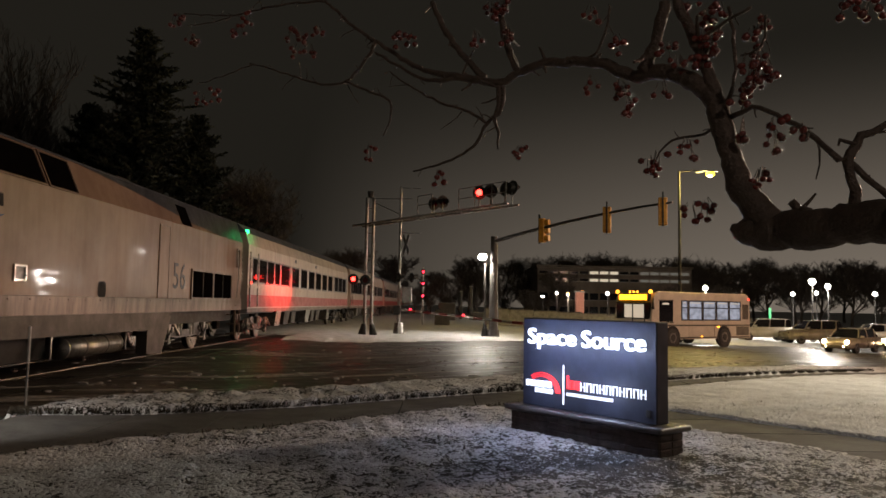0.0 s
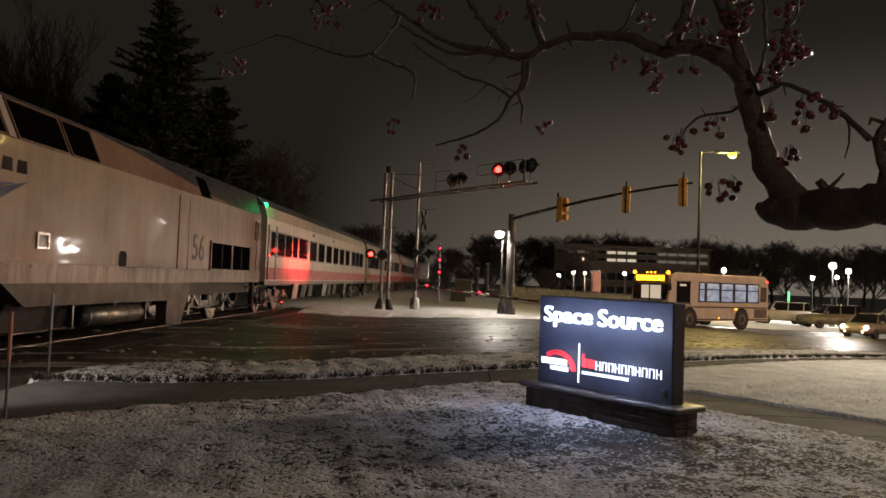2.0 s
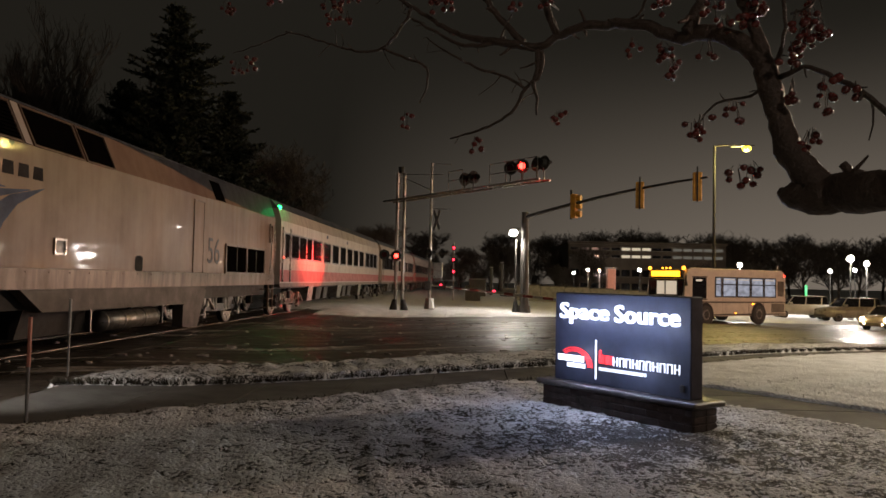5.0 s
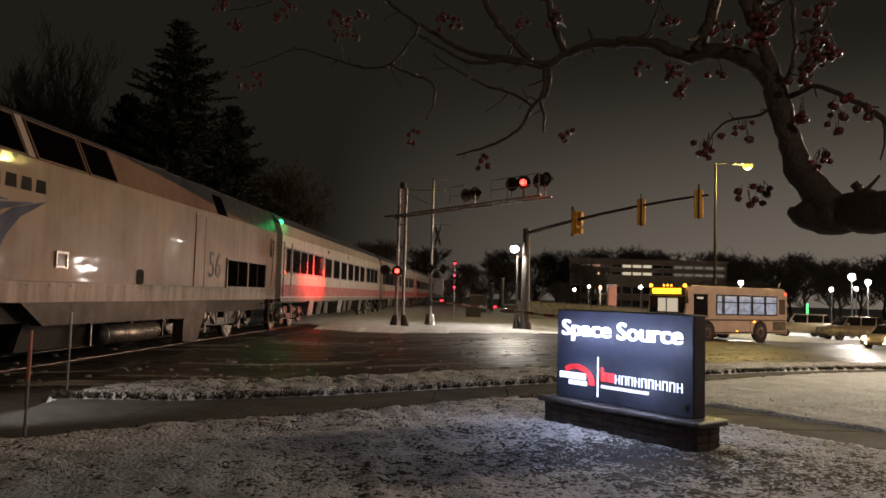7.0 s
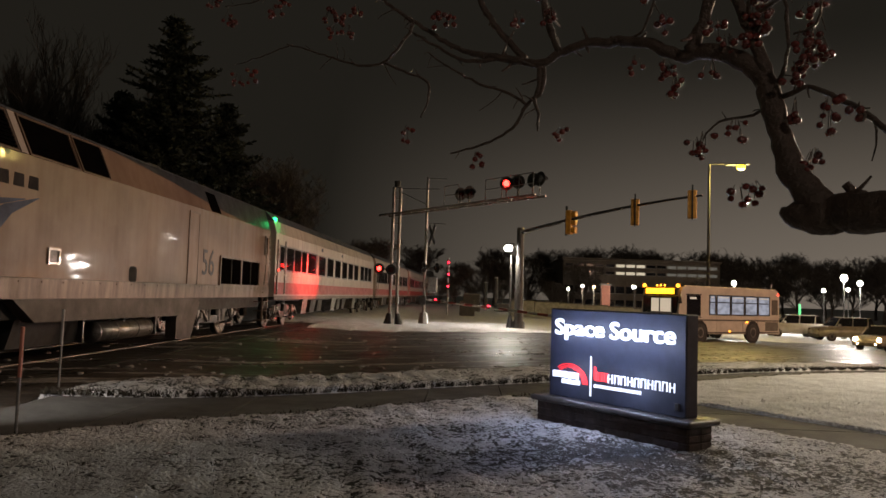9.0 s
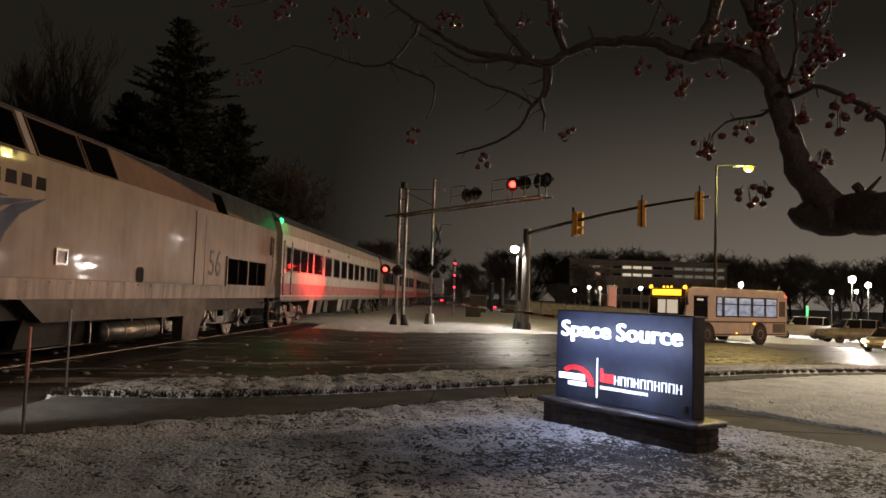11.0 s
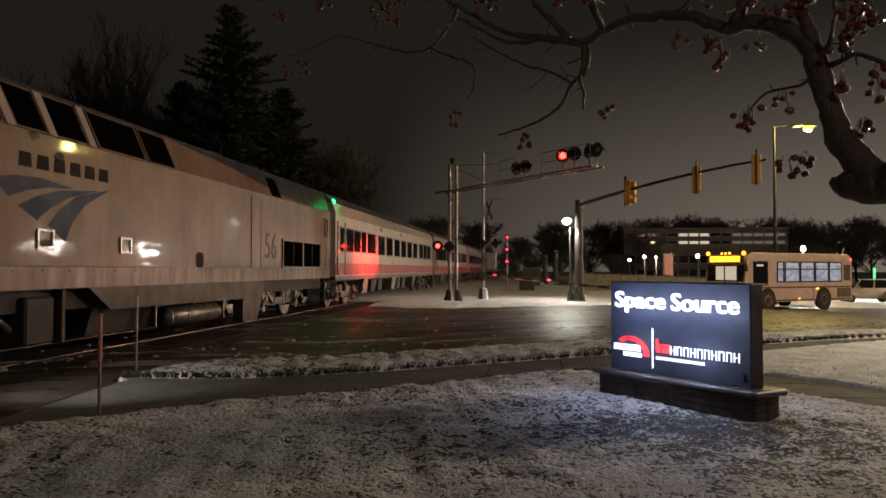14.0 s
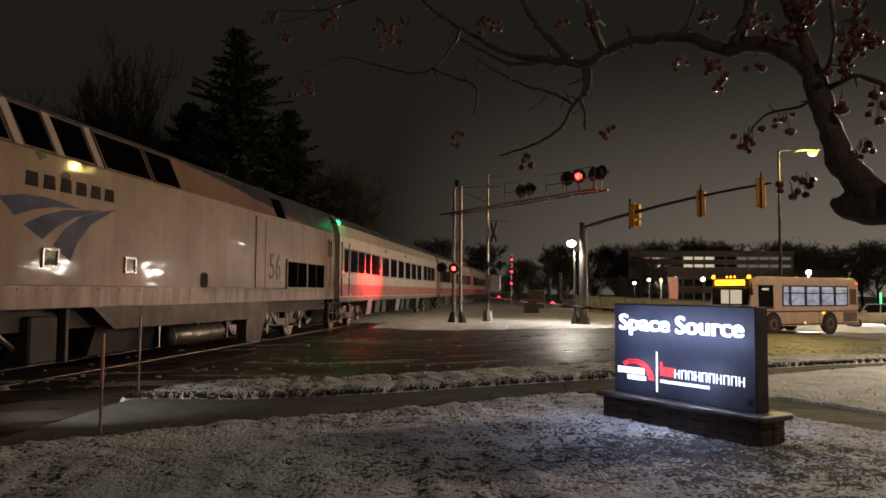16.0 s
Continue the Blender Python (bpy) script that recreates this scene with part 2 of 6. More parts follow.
M_PLINTH = worn("dark_brown_masonry", (0.075, 0.058, 0.05), (0.03, 0.024, 0.022), 0.75, 0, 7, 0.7, 60, 0.5)
M_CAP = worn("wet_dark_cap", (0.085, 0.075, 0.07), (0.04, 0.035, 0.033), 0.35, 0, 6, 0.6, 60, 0.3)
M_BARK = worn("wet_grey_bark", (0.070, 0.052, 0.040), (0.026, 0.02, 0.015), 0.5, 0, 24, 0.9, 130, 0.7)
M_FRUIT = worn("dark_red_fruit", (0.13, 0.022, 0.018), (0.045, 0.012, 0.010), 0.2, 0, 30, 0.7, coat=0.5, bumps=0)
M_NEEDLE = worn("spruce_needles", (0.022, 0.028, 0.016), (0.010, 0.012, 0.008), 0.75, 0, 1.2, 0.7)
M_TWIG = worn("bare_twigs", (0.075, 0.06, 0.048), (0.035, 0.028, 0.022), 0.85, 0, 1.2, 0.7)
M_SIGYEL = worn("signal_yellow", (0.62, 0.29, 0.025), (0.38, 0.16, 0.02), 0.5, 0, 6, 0.5)
M_BUS = worn("bus_cream", (0.60, 0.54, 0.44), (0.46, 0.405, 0.325), 0.35, 0, 1.8, 0.6, coat=0.2)
M_BUSTRIM = worn("bus_dark_trim", (0.10, 0.085, 0.065), (0.06, 0.05, 0.04), 0.5)
M_TYRE = worn("wet_tyre", (0.022, 0.022, 0.022), (0.05, 0.045, 0.04), 0.6, 0, 8, 0.6)
M_WHITEP = worn("white_reflective", (0.46, 0.45, 0.43), (0.3, 0.29, 0.27), 0.45, 0, 8, 0.4)
M_REDP = worn("red_reflective", (0.26, 0.025, 0.022), (0.15, 0.02, 0.018), 0.45, 0, 8, 0.4)
M_ORANGEP = worn("faded_orange_plastic_lamplit_brick", (0.52, 0.20, 0.14), (0.34, 0.15, 0.11), 0.5, 0, 9, 0.6)
M_SUV1 = worn("car_white", (0.6, 0.58, 0.55), (0.42, 0.4, 0.36), 0.28, 0, 2, 0.5, coat=0.5)
M_SUV2 = worn("car_beige", (0.36, 0.32, 0.26), (0.2, 0.17, 0.14), 0.28, 0.2, 2, 0.5, coat=0.5)
M_BRICKFAR = worn("dim_brown_wall", (0.14, 0.115, 0.095), (0.09, 0.075, 0.06), 0.8, 0, 0.6, 0.6, 4)
M_GLASS, _n, _l, _b = shader("dark_glass")
_b.inputs["Base Color"].default_value, _b.inputs["Roughness"].default_value = (0.012, 0.012, 0.015, 1), 0.06
M_CLEAR, _n, _l, _b = shader("dark_red_lens")
_b.inputs["Base Color"].default_value, _b.inputs["Roughness"].default_value = (0.05, 0.004, 0.004, 1), 0.12
G_TEXT = glow("lit_white_letters", (0.76, 0.84, 1.0), 1.7, (0.8, 0.8, 0.8))
G_TEXTRED = glow("lit_red_letters", (1.0, 0.03, 0.04), 2.6, (0.5, 0.02, 0.02))
G_RED = glow("lit_red_lamp", (1.0, 0.018, 0.012), 22)
G_REDDIM = glow("small_red_lamp", (1.0, 0.02, 0.045), 7)
G_GREEN = glow("lit_green_lamp", (0.02, 1.0, 0.22), 5)
G_WHITE = glow("lit_white_lamp", (1.0, 0.95, 0.82), 60)
G_LOT = glow("lit_car_park_lamp", (1.0, 0.92, 0.78), 25)
G_SOD = glow("lit_sodium_lamp", (1.0, 0.74, 0.035), 4.5)
G_AMBER = glow("lit_amber_lamp", (1.0, 0.34, 0.02), 5)
G_DEST = glow("lit_amber_display", (1.0, 0.42, 0.01), 3.2)
G_HEAD = glow("lit_headlamp", (1.0, 0.66, 0.34), 30)
G_BUSWIN = glow("lit_bus_window", (0.62, 0.69, 0.84), 0.28, (0.05, 0.05, 0.06))
_n, _l = G_BUSWIN.node_tree.nodes, G_BUSWIN.node_tree.links
_seats = noise_node(_n, _l, 1.0, 3, 0.6, (2.6, 1.0, 4.5))
_l.new(ramp(_n, _l, _seats.outputs["Fac"], (0.13, 0.145, 0.17), (0.29, 0.32, 0.39), 0.34, 0.6).outputs[0], _n["Principled BSDF"].inputs["Emission Color"])
_n["Principled BSDF"].inputs["Emission Strength"].default_value = 1.0
G_BUSWARM = glow("lit_bus_cab", (1.0, 0.82, 0.6), 0.5, (0.05, 0.05, 0.05))
G_ROOM = glow("lit_office_window", (1.0, 0.86, 0.62), 0.55, (0.05, 0.05, 0.05))
G_ROOMDIM = glow("dim_office_window", (0.9, 0.85, 0.7), 0.10, (0.05, 0.05, 0.05))
G_TAIL = glow("lit_tail_lamp", (1.0, 0.04, 0.02), 5)
G_GREENSM = glow("lit_green_sign", (0.02, 1.0, 0.25), 0.9)


# ---------------------------------------------------------------- mesh helpers
def part(name, bm, mat, parent=None, label="", smooth=False):
    me = bpy.data.meshes.new(name)
    bm.to_mesh(me)
    bm.free()
    me.materials.append(mat)
    if smooth:
        me.polygons.foreach_set("use_smooth", [True] * len(me.polygons))
    ob = new(name, me)
    ob.parent = parent
    if label:
        ob["label"] = label
    return ob


def thing(name, label, category, m=None, group="", kind=""):
    ob = new(name)
    ob.empty_display_size = 0.2
    if m is not None:
        ob.matrix_basis = m
    return tagged(ob, label, category, group, kind)


def bx(x0, x1, y0, y1, z0, z1, bev=0.0, bm=None, seg=1):
    bm = bm or bmesh.new()
    r = bmesh.ops.create_cube(bm, size=1, matrix=Matrix.Translation(((x0 + x1) / 2, (y0 + y1) / 2, (z0 + z1) / 2)) @ Matrix.Diagonal((x1 - x0, y1 - y0, z1 - z0, 1)))
    if bev:
        edges = list({e for v in r["verts"] for e in v.link_edges})
        bmesh.ops.bevel(bm, geom=edges, offset=bev, segments=seg, affect="EDGES", profile=0.5)
    return bm


def cyl(p, q, r0, r1=None, n=12, bm=None):
    bm = bm or bmesh.new()
    p, q = Vector(p), Vector(q)
    d = q - p
    rot = d.to_track_quat("Z", "Y").to_matrix().to_4x4()
    bmesh.ops.create_cone(bm, cap_ends=True, segments=n, radius1=r0, radius2=r0 if r1 is None else r1, depth=d.length,
                          matrix=Matrix.Translation((p + q) / 2) @ rot)
    return bm


def ball(c, r, bm=None, u=10, v=7, squash=1.0):
    bm = bm or bmesh.new()
    bmesh.ops.create_uvsphere(bm, u_segments=u, v_segments=v, radius=r, matrix=Matrix.Translation(c) @ Matrix.Diagonal((1, 1, squash, 1)))
    return bm


def prism(outline, y0, y1, axis="y", bm=None):
    """Closed outline of (a, z) pairs swept along an axis."""
    bm = bm or bmesh.new()
    put = (lambda a, z, s: (a, s, z)) if axis == "y" else (lambda a, z, s: (s, a, z))
    va = [bm.verts.new(put(a, z, y0)) for a, z in outline]
    vb = [bm.verts.new(put(a, z, y1)) for a, z in outline]
    k = len(outline)
    for i in range(k):
        bm.faces.new((va[i], va[(i + 1) % k], vb[(i + 1) % k], vb[i]))
    bm.faces.new(va[::-1])
    bm.faces.new(vb)
    bmesh.ops.recalc_face_normals(bm, faces=bm.faces)
    return bm


def tubes(paths, n=6, wobble=0.0, rng=None):
    """Tapered tubes; each path is a list of (x, y, z, radius)."""
    vs, fs = [], []
    for pts in paths:
        base = len(vs)
        ps = [Vector(p[:3]) for p in pts]
        side = None
        for i, p in enumerate(ps):
            t = (ps[min(i + 1, len(ps) - 1)] - ps[max(i - 1, 0)]).normalized()
            ref = side or (Vector((0, 0, 1)) if abs(t.z) < 0.9 else Vector((1, 0, 0)))
            u = t.cross(ref).cross(t).normalized() if side else t.cross(ref).normalized()
            side = u
            w = t.cross(u)
            for k in range(n):
                a = 2 * math.pi * k / n
                r = pts[i][3] * (1 + (rng.uniform(-wobble, wobble) if rng else 0))
                vs.append(p + (u * math.cos(a) + w * math.sin(a)) * r)
        for i in range(len(ps) - 1):
            for k in range(n):
                a, b = base + i * n + k, base + i * n + (k + 1) % n
                fs.append((a, b, b + n, a + n))
        fs.append(tuple(range(base, base + n))[::-1])
        fs.append(tuple(range(base + (len(ps) - 1) * n, base + len(ps) * n)))
    return vs, fs


def raw(name, vs, fs, mat, parent=None, label="", smooth=False):
    me = bpy.data.meshes.new(name)
    me.from_pydata(vs, [], fs)
    me.materials.append(mat)
    if smooth:
        me.polygons.foreach_set("use_smooth", [True] * len(me.polygons))
    me.update()
    ob = new(name, me)
    ob.parent = parent
    if label:
        ob["label"] = label
    return ob


def lettering(name, text, height, mat, parent, m, depth=0.012, fat=0.0, width=None, label=""):
    cu = bpy.data.curves.new(name, "FONT")
    cu.body, cu.size, cu.extrude, cu.resolution_u = text, 1.0, 0.0, 4
    tmp = new(name, cu)
    me = bpy.data.meshes.new_from_object(tmp)
    bpy.data.objects.remove(tmp)
    co = np.array([v.co[:] for v in me.vertices])
    lo, hi = co.min(0), co.max(0)
    cap = hi[1] - lo[1]
    sx = (width / (hi[0] - lo[0])) if width else height / cap
    sy = height / cap
    for v in me.vertices:
        v.co = ((v.co.x - lo[0]) * sx, (v.co.y - lo[1]) * sy, 0)
    bm = bmesh.new()
    bm.from_mesh(me)
    bpy.data.meshes.remove(me)
    r = bmesh.ops.extrude_face_region(bm, geom=list(bm.faces))
    bmesh.ops.translate(bm, verts=[e for e in r["geom"] if isinstance(e, bmesh.types.BMVert)], vec=(0, 0, depth))
    bmesh.ops.recalc_face_normals(bm, faces=bm.faces)
    if fat:
        first = list(bm.verts) + list(bm.edges) + list(bm.faces)
        for k, (dx, dy) in enumerate(((1, 0), (-1, 0), (0, 1), (0, -1), (0.7, 0.7), (-0.7, 0.7), (0.7, -0.7), (-0.7, -0.7))):
            d = bmesh.ops.duplicate(bm, geom=first)
            bmesh.ops.translate(bm, verts=[e for e in d["geom"] if isinstance(e, bmesh.types.BMVert)], vec=(dx * fat, dy * fat * 0.7, 0.0006 * (k + 1)))
    bmesh.ops.transform(bm, matrix=m, verts=bm.verts)
    return part(name, bm, mat, parent, label)


# ---------------------------------------------------------------- ground
def sm(a, b, v):
    t = np.clip((v - a) / (b - a), 0, 1)
    return t * t * (3 - 2 * t)


def gz(x, y):
    """Height of the land: level round the tracks, falling gently towards the car park."""
    x, y = np.asarray(x, float), np.asarray(y, float)
    fall = -0.042 * np.clip(np.log1p(np.exp(np.clip((x - 3.0) / 2.0, -30, 30))) * 2.0, 0, 24) * sm(12, 30, y)
    return fall + 0.17 * np.exp(-((x + 8.1) / 3.5) ** 4) * sm(4, 9, y)


def road_near(x):
    return 14.9 + 0.77 * x


def road_far(x):
    return 33.25 + 0.75 * x


WALK_NEAR = ((-30, -14), (-9, 2.4), (-4.8, 6.6), (-3.3, 8.4), (-1.7, 9.6), (4.5, 14.85), (8.4, 18.2), (12.0, 20.8), (60, 57.8))
WALK_FAR = ((-30, -9), (-9, 6.2), (-5.4, 9.3), (-3.85, 10.2), (-2.1, 11.3), (4.7, 16.3), (13.4, 23.2), (60, 59.6))
SPUR_NEAR = ((0.6, 11.6), (2.3, 10.8), (3.2, 9.75), (4.55, 7.9), (7.5, 3.6), (10, -2))
SPUR_FAR = ((2.2, 12.9), (3.0, 12.1), (3.75, 11.2), (5.4, 9.1), (8.8, 4.4), (12, -1))


def along(line, x):
    return np.interp(x, [p[0] for p in line], [p[1] for p in line])


def in_walk(x, y):
    return (y > along(WALK_NEAR, x)) & (y < along(WALK_FAR, x))


def in_spur(x, y):
    xa = np.interp(-y, [-p[1] for p in SPUR_NEAR], [p[0] for p in SPUR_NEAR])
    xb = np.interp(-y, [-p[1] for p in SPUR_FAR], [p[0] for p in SPUR_FAR])
    return (x > xa) & (x < xb) & (y < 13.0) & (y < along(WALK_NEAR, x) + 0.3)


def in_apron(x, y):
    """Paved ground at the level crossing, beside the tracks."""
    return (x < -5.35 + 0.06 * np.sin(y * 3.1) - 0.04 * (y - 10)) & (y > along(WALK_NEAR, x)) & (y < 32.5)


def in_road(x, y):
    return ((y > road_near(x)) & (y < road_far(x))) | in_apron(x, y)


def spread(lo, hi, step, a, b, grow):
    out, s = list(np.arange(lo, hi, step)), step
    v = hi
    while v < b:
        out.append(v)
        s *= grow
        v += s
    out.append(b)
    v, s, left = lo, step, []
    while True:
        s *= grow
        v -= s
        if v < a:
            break
        left.append(v)
    return np.array([a] + left[::-1] + out)


def lumps(x, y, seed):
    """Cheap smooth noise from summed waves."""
    r = np.random.RandomState(seed)
    z = np.zeros_like(x)
    for wl_, amp in ((0.9, 0.35), (0.42, 0.30), (0.2, 0.22), (0.11, 0.16)):
        for _ in range(4):
            a, ph = r.uniform(0, 6.283), r.uniform(0, 6.283)
            z += amp / 2 * np.sin((x * math.cos(a) + y * math.sin(a)) * 6.283 / wl_ + ph + 1.3 * np.sin(x * 1.7 / wl_ + ph))
    return z


def build_ground():
    xs = spread(-7.0, 8.0, 0.06, -500, 500, 1.09)
    ys = spread(2.6, 17.0, 0.06, -300, 900, 1.09)
    X, Y = np.meshgrid(xs, ys)
    near = 1 - sm(16, 30, np.hypot(X, Y - 8))
    Z = gz(X, Y) + 0.028 * lumps(X, Y, 3) * near * (1 - 0.5 * sm(3.0, 5.0, X))
    strip = (Y > along(WALK_FAR, X)) & (Y < road_near(X)) & (X > -6.6)
    Z = np.where(strip, Z + (0.05 + 0.035 * lumps(X * 0.8, Y * 0.8, 8) * near) * sm(-5.5, -4.2, X) - 0.05 * (1 - sm(-5.6, -4.6, X)), Z)
    Z = np.where(in_walk(X, Y) | in_spur(X, Y), gz(X, Y) - 0.10, Z)
    Z = np.where(in_road(X, Y), gz(X, Y) - 0.20, Z)
    verts = np.stack([X.ravel(), Y.ravel(), Z.ravel()], 1)
    ny, nx = X.shape
    i = (np.arange(ny - 1)[:, None] * nx + np.arange(nx - 1)[None]).ravel()
    faces = np.stack([i, i + 1, i + nx + 1, i + nx], 1)
    ob = raw("ground", verts.tolist(), faces.tolist(), M_LAWN, smooth=True)
    beyond = X > np.interp(-Y, [-p[1] for p in SPUR_FAR], [p[0] for p in SPUR_FAR])
    cover = np.where(Y > road_far(X), 0.85, np.where(strip, 0.08, np.where(beyond, 0.75, 0.16)))
    cover = cover - 0.50 * np.exp(-(((X - 1.5) / 1.9) ** 2 + ((Y - 7.35) / 1.05) ** 2))      # melted and trodden before the sign
    cover = cover - 0.32 * np.exp(-(((X - 3.1) / 1.5) ** 2 + ((Y - 6.3) / 1.3) ** 2)) * ~beyond
    ob.data.attributes.new("cover", "FLOAT", "POINT").data.foreach_set("value", cover.ravel().astype(np.float32))
    return tagged(ob, "lawn thinly covered with trampled grey snow", "ground", kind="structure")


def sheet(name, inside, xr, yr, step, lift, mat, label, category, thick=0.0, rough=0.0, seed=1):
    xs, ys = np.arange(*xr, step), np.arange(*yr, step)
    X, Y = np.meshgrid(xs, ys)
    Z = gz(X, Y) + lift + rough * lumps(X * 0.5, Y * 0.5, seed)
    ny, nx = X.shape
    ok = inside(X[:-1, :-1] + step / 2, Y[:-1, :-1] + step / 2)
    i = (np.arange(ny - 1)[:, None] * nx + np.arange(nx - 1)[None])[ok]
    faces = np.stack([i, i + 1, i + nx + 1, i + nx], 1)
    used, inv = np.unique(faces, return_inverse=True)
    verts = np.stack([X.ravel(), Y.ravel(), Z.ravel()], 1)[used]
    ob = raw(name, verts.tolist(), inv.reshape(-1, 4).tolist(), mat, smooth=True)
    return tagged(ob, label, category, kind="structure")


def band(name, near, far, xs, lift, mat, label, category):
    """Paved strip between two lines, with a slab edge."""
    vs, fs = [], []
    for x in xs:
        a, b = near(x), far(x)
        for k in range(9):
            y = a + (b - a) * k / 8
            vs.append((x, y, float(gz(x, y)) + lift))
    for i in range(len(xs) - 1):
        for k in range(8):
            q = i * 9 + k
            fs.append((q, q + 9, q + 10, q + 1))
    ob = raw(name, vs, fs, mat, smooth=True)
    return tagged(ob, label, category, kind="structure")


build_ground()
ROAD_X = sorted(set(np.round(np.concatenate([np.arange(-40, 60, 0.5), np.arange(60, 320, 8)]), 2)))
band("road", road_near, road_far, ROAD_X, -0.09, M_ROAD, "wet dark asphalt road streaked with brown slush", "road")
sheet("crossing_apron", lambda x, y: in_apron(x, y) & ~((y > road_near(x)) & (y < road_far(x))), (-16, -5.0), (-2, 32.6), 0.1, -0.086, M_ROAD,
      "wet dark paving beside the level crossing tracks", "pavement")


def slabs():
    """Concrete slabs of the footpath, one object each, sharing no joint."""
    path = tagged(new("pavement_main"), "wet grey concrete footpath along the road", "pavement", kind="structure")
    knots = np.arange(-5.2, 16.5, 1.15)
    for a, b in zip(knots[:-1], knots[1:]):
        vs = []
        for x in (a + 0.008, b - 0.008):
            for y in (float(along(WALK_NEAR, x)), float(along(WALK_FAR, x))):
                vs.append((x, y, float(gz(x, y)) - 0.045))
        vs += [(x, y, z - 0.1) for x, y, z in vs]
        raw("slab", vs, [(0, 2, 3, 1), (4, 5, 7, 6), (0, 1, 5, 4), (2, 6, 7, 3), (0, 4, 6, 2), (1, 3, 7, 5)], M_WALK, path)
    far = np.arange(16.2, 56, 3.0)
    vs, fs = [], []
    for i, x in enumerate(far):
        for y in (float(along(WALK_NEAR, x)), float(along(WALK_FAR, x))):
            vs.append((x, y, float(gz(x, y)) - 0.045))
        if i:
            fs.append((2 * i - 2, 2 * i, 2 * i + 1, 2 * i - 1))
    raw("far_slabs", vs, fs, M_WALK, path)
    spur = tagged(new("pavement_spur"), "wet grey concrete path branching off behind the sign", "pavement", kind="structure")
    for k in range(12):
        ya, yb = 12.9 - k * 1.1, 12.9 - (k + 1) * 1.1
        vs = []
        for y in (ya - 0.008, yb + 0.008):
            for line in (SPUR_NEAR, SPUR_FAR):
                x = float(np.interp(-y, [-p[1] for p in line], [p[0] for p in line]))
                y2 = min(y, float(along(WALK_NEAR, x)) - 0.01)
                vs.append((x, y2, float(gz(x, y2)) - 0.041))
        vs += [(x, y, z - 0.1) for x, y, z in vs]
        raw("slab", vs, [(0, 1, 3, 2), (4, 6, 7, 5), (0, 4, 5, 1), (2, 3, 7, 6), (0, 2, 6, 4), (1, 5, 7, 3)], M_WALK, spur)


slabs()


def kerbs():
    line = tagged(new("kerb"), "snow-dusted concrete kerb along the road", "kerb", kind="structure")
    for x in np.arange(-4.4, 24, 1.8):
        vs = []
        for xx in (x + 0.01, x + 1.79):
            for dy, dz in ((0.0, 0.02), (0.17, 0.02), (0.19, -0.2), (0.0, -0.2)):
                y = float(road_near(xx)) - 0.05 + dy
                vs.append((xx, y, float(gz(xx, y)) + dz))
        raw("kerb_stone", vs, [(0, 1, 2, 3), (7, 6, 5, 4), (0, 4, 5, 1), (1, 5, 6, 2), (2, 6, 7, 3), (3, 7, 4, 0)], M_KERB, line)


kerbs()


def tufts():
    """Blades of dead grass that stand through the snow."""
    rng = random.Random(5)
    vs, fs = [], []

    def blade(x, y, z, h, w):
        a = rng.uniform(0, 6.283)
        lx, ly = rng.uniform(-0.6, 0.6) * h, rng.uniform(-0.6, 0.6) * h
        i = len(vs)
        vs.extend([(x - w * math.cos(a), y - w * math.sin(a), z), (x + w * math.cos(a), y + w * math.sin(a), z), (x + lx, y + ly, z + h)])
        fs.append((i, i + 1, i + 2))

    for _ in range(9000):
        y = 2.6 + 10 * rng.random() ** 1.4
        x = rng.uniform(-0.62, 0.62) * y * 1.1
        if in_walk(x, y) or in_spur(x, y) or in_road(x, y):
            continue
        if noise.noise((x * 1.1, y * 1.1, 0.3)) < -0.05:
            continue
        blade(x, y, float(gz(x, y)) - 0.01, rng.uniform(0.015, 0.05), 0.004)
    for line, lo, hi, side, cnt in ((WALK_FAR, -5.3, 13, 0.05, 15000), (WALK_NEAR, -4.6, 9, -0.05, 1200)):
        for _ in range(cnt):
            x = rng.uniform(lo, hi)
            y = float(along(line, x)) + side * rng.uniform(-0.4, 1.6)
            blade(x, y, float(gz(x, y)) - 0.03, rng.uniform(0.03, 0.12) * (1 if side > 0 else 0.6), 0.007)
    return tagged(raw("grass", vs, fs, M_BLADE), "dead brown grass blades poking through thin snow", "grass", kind="stuff")


tufts()


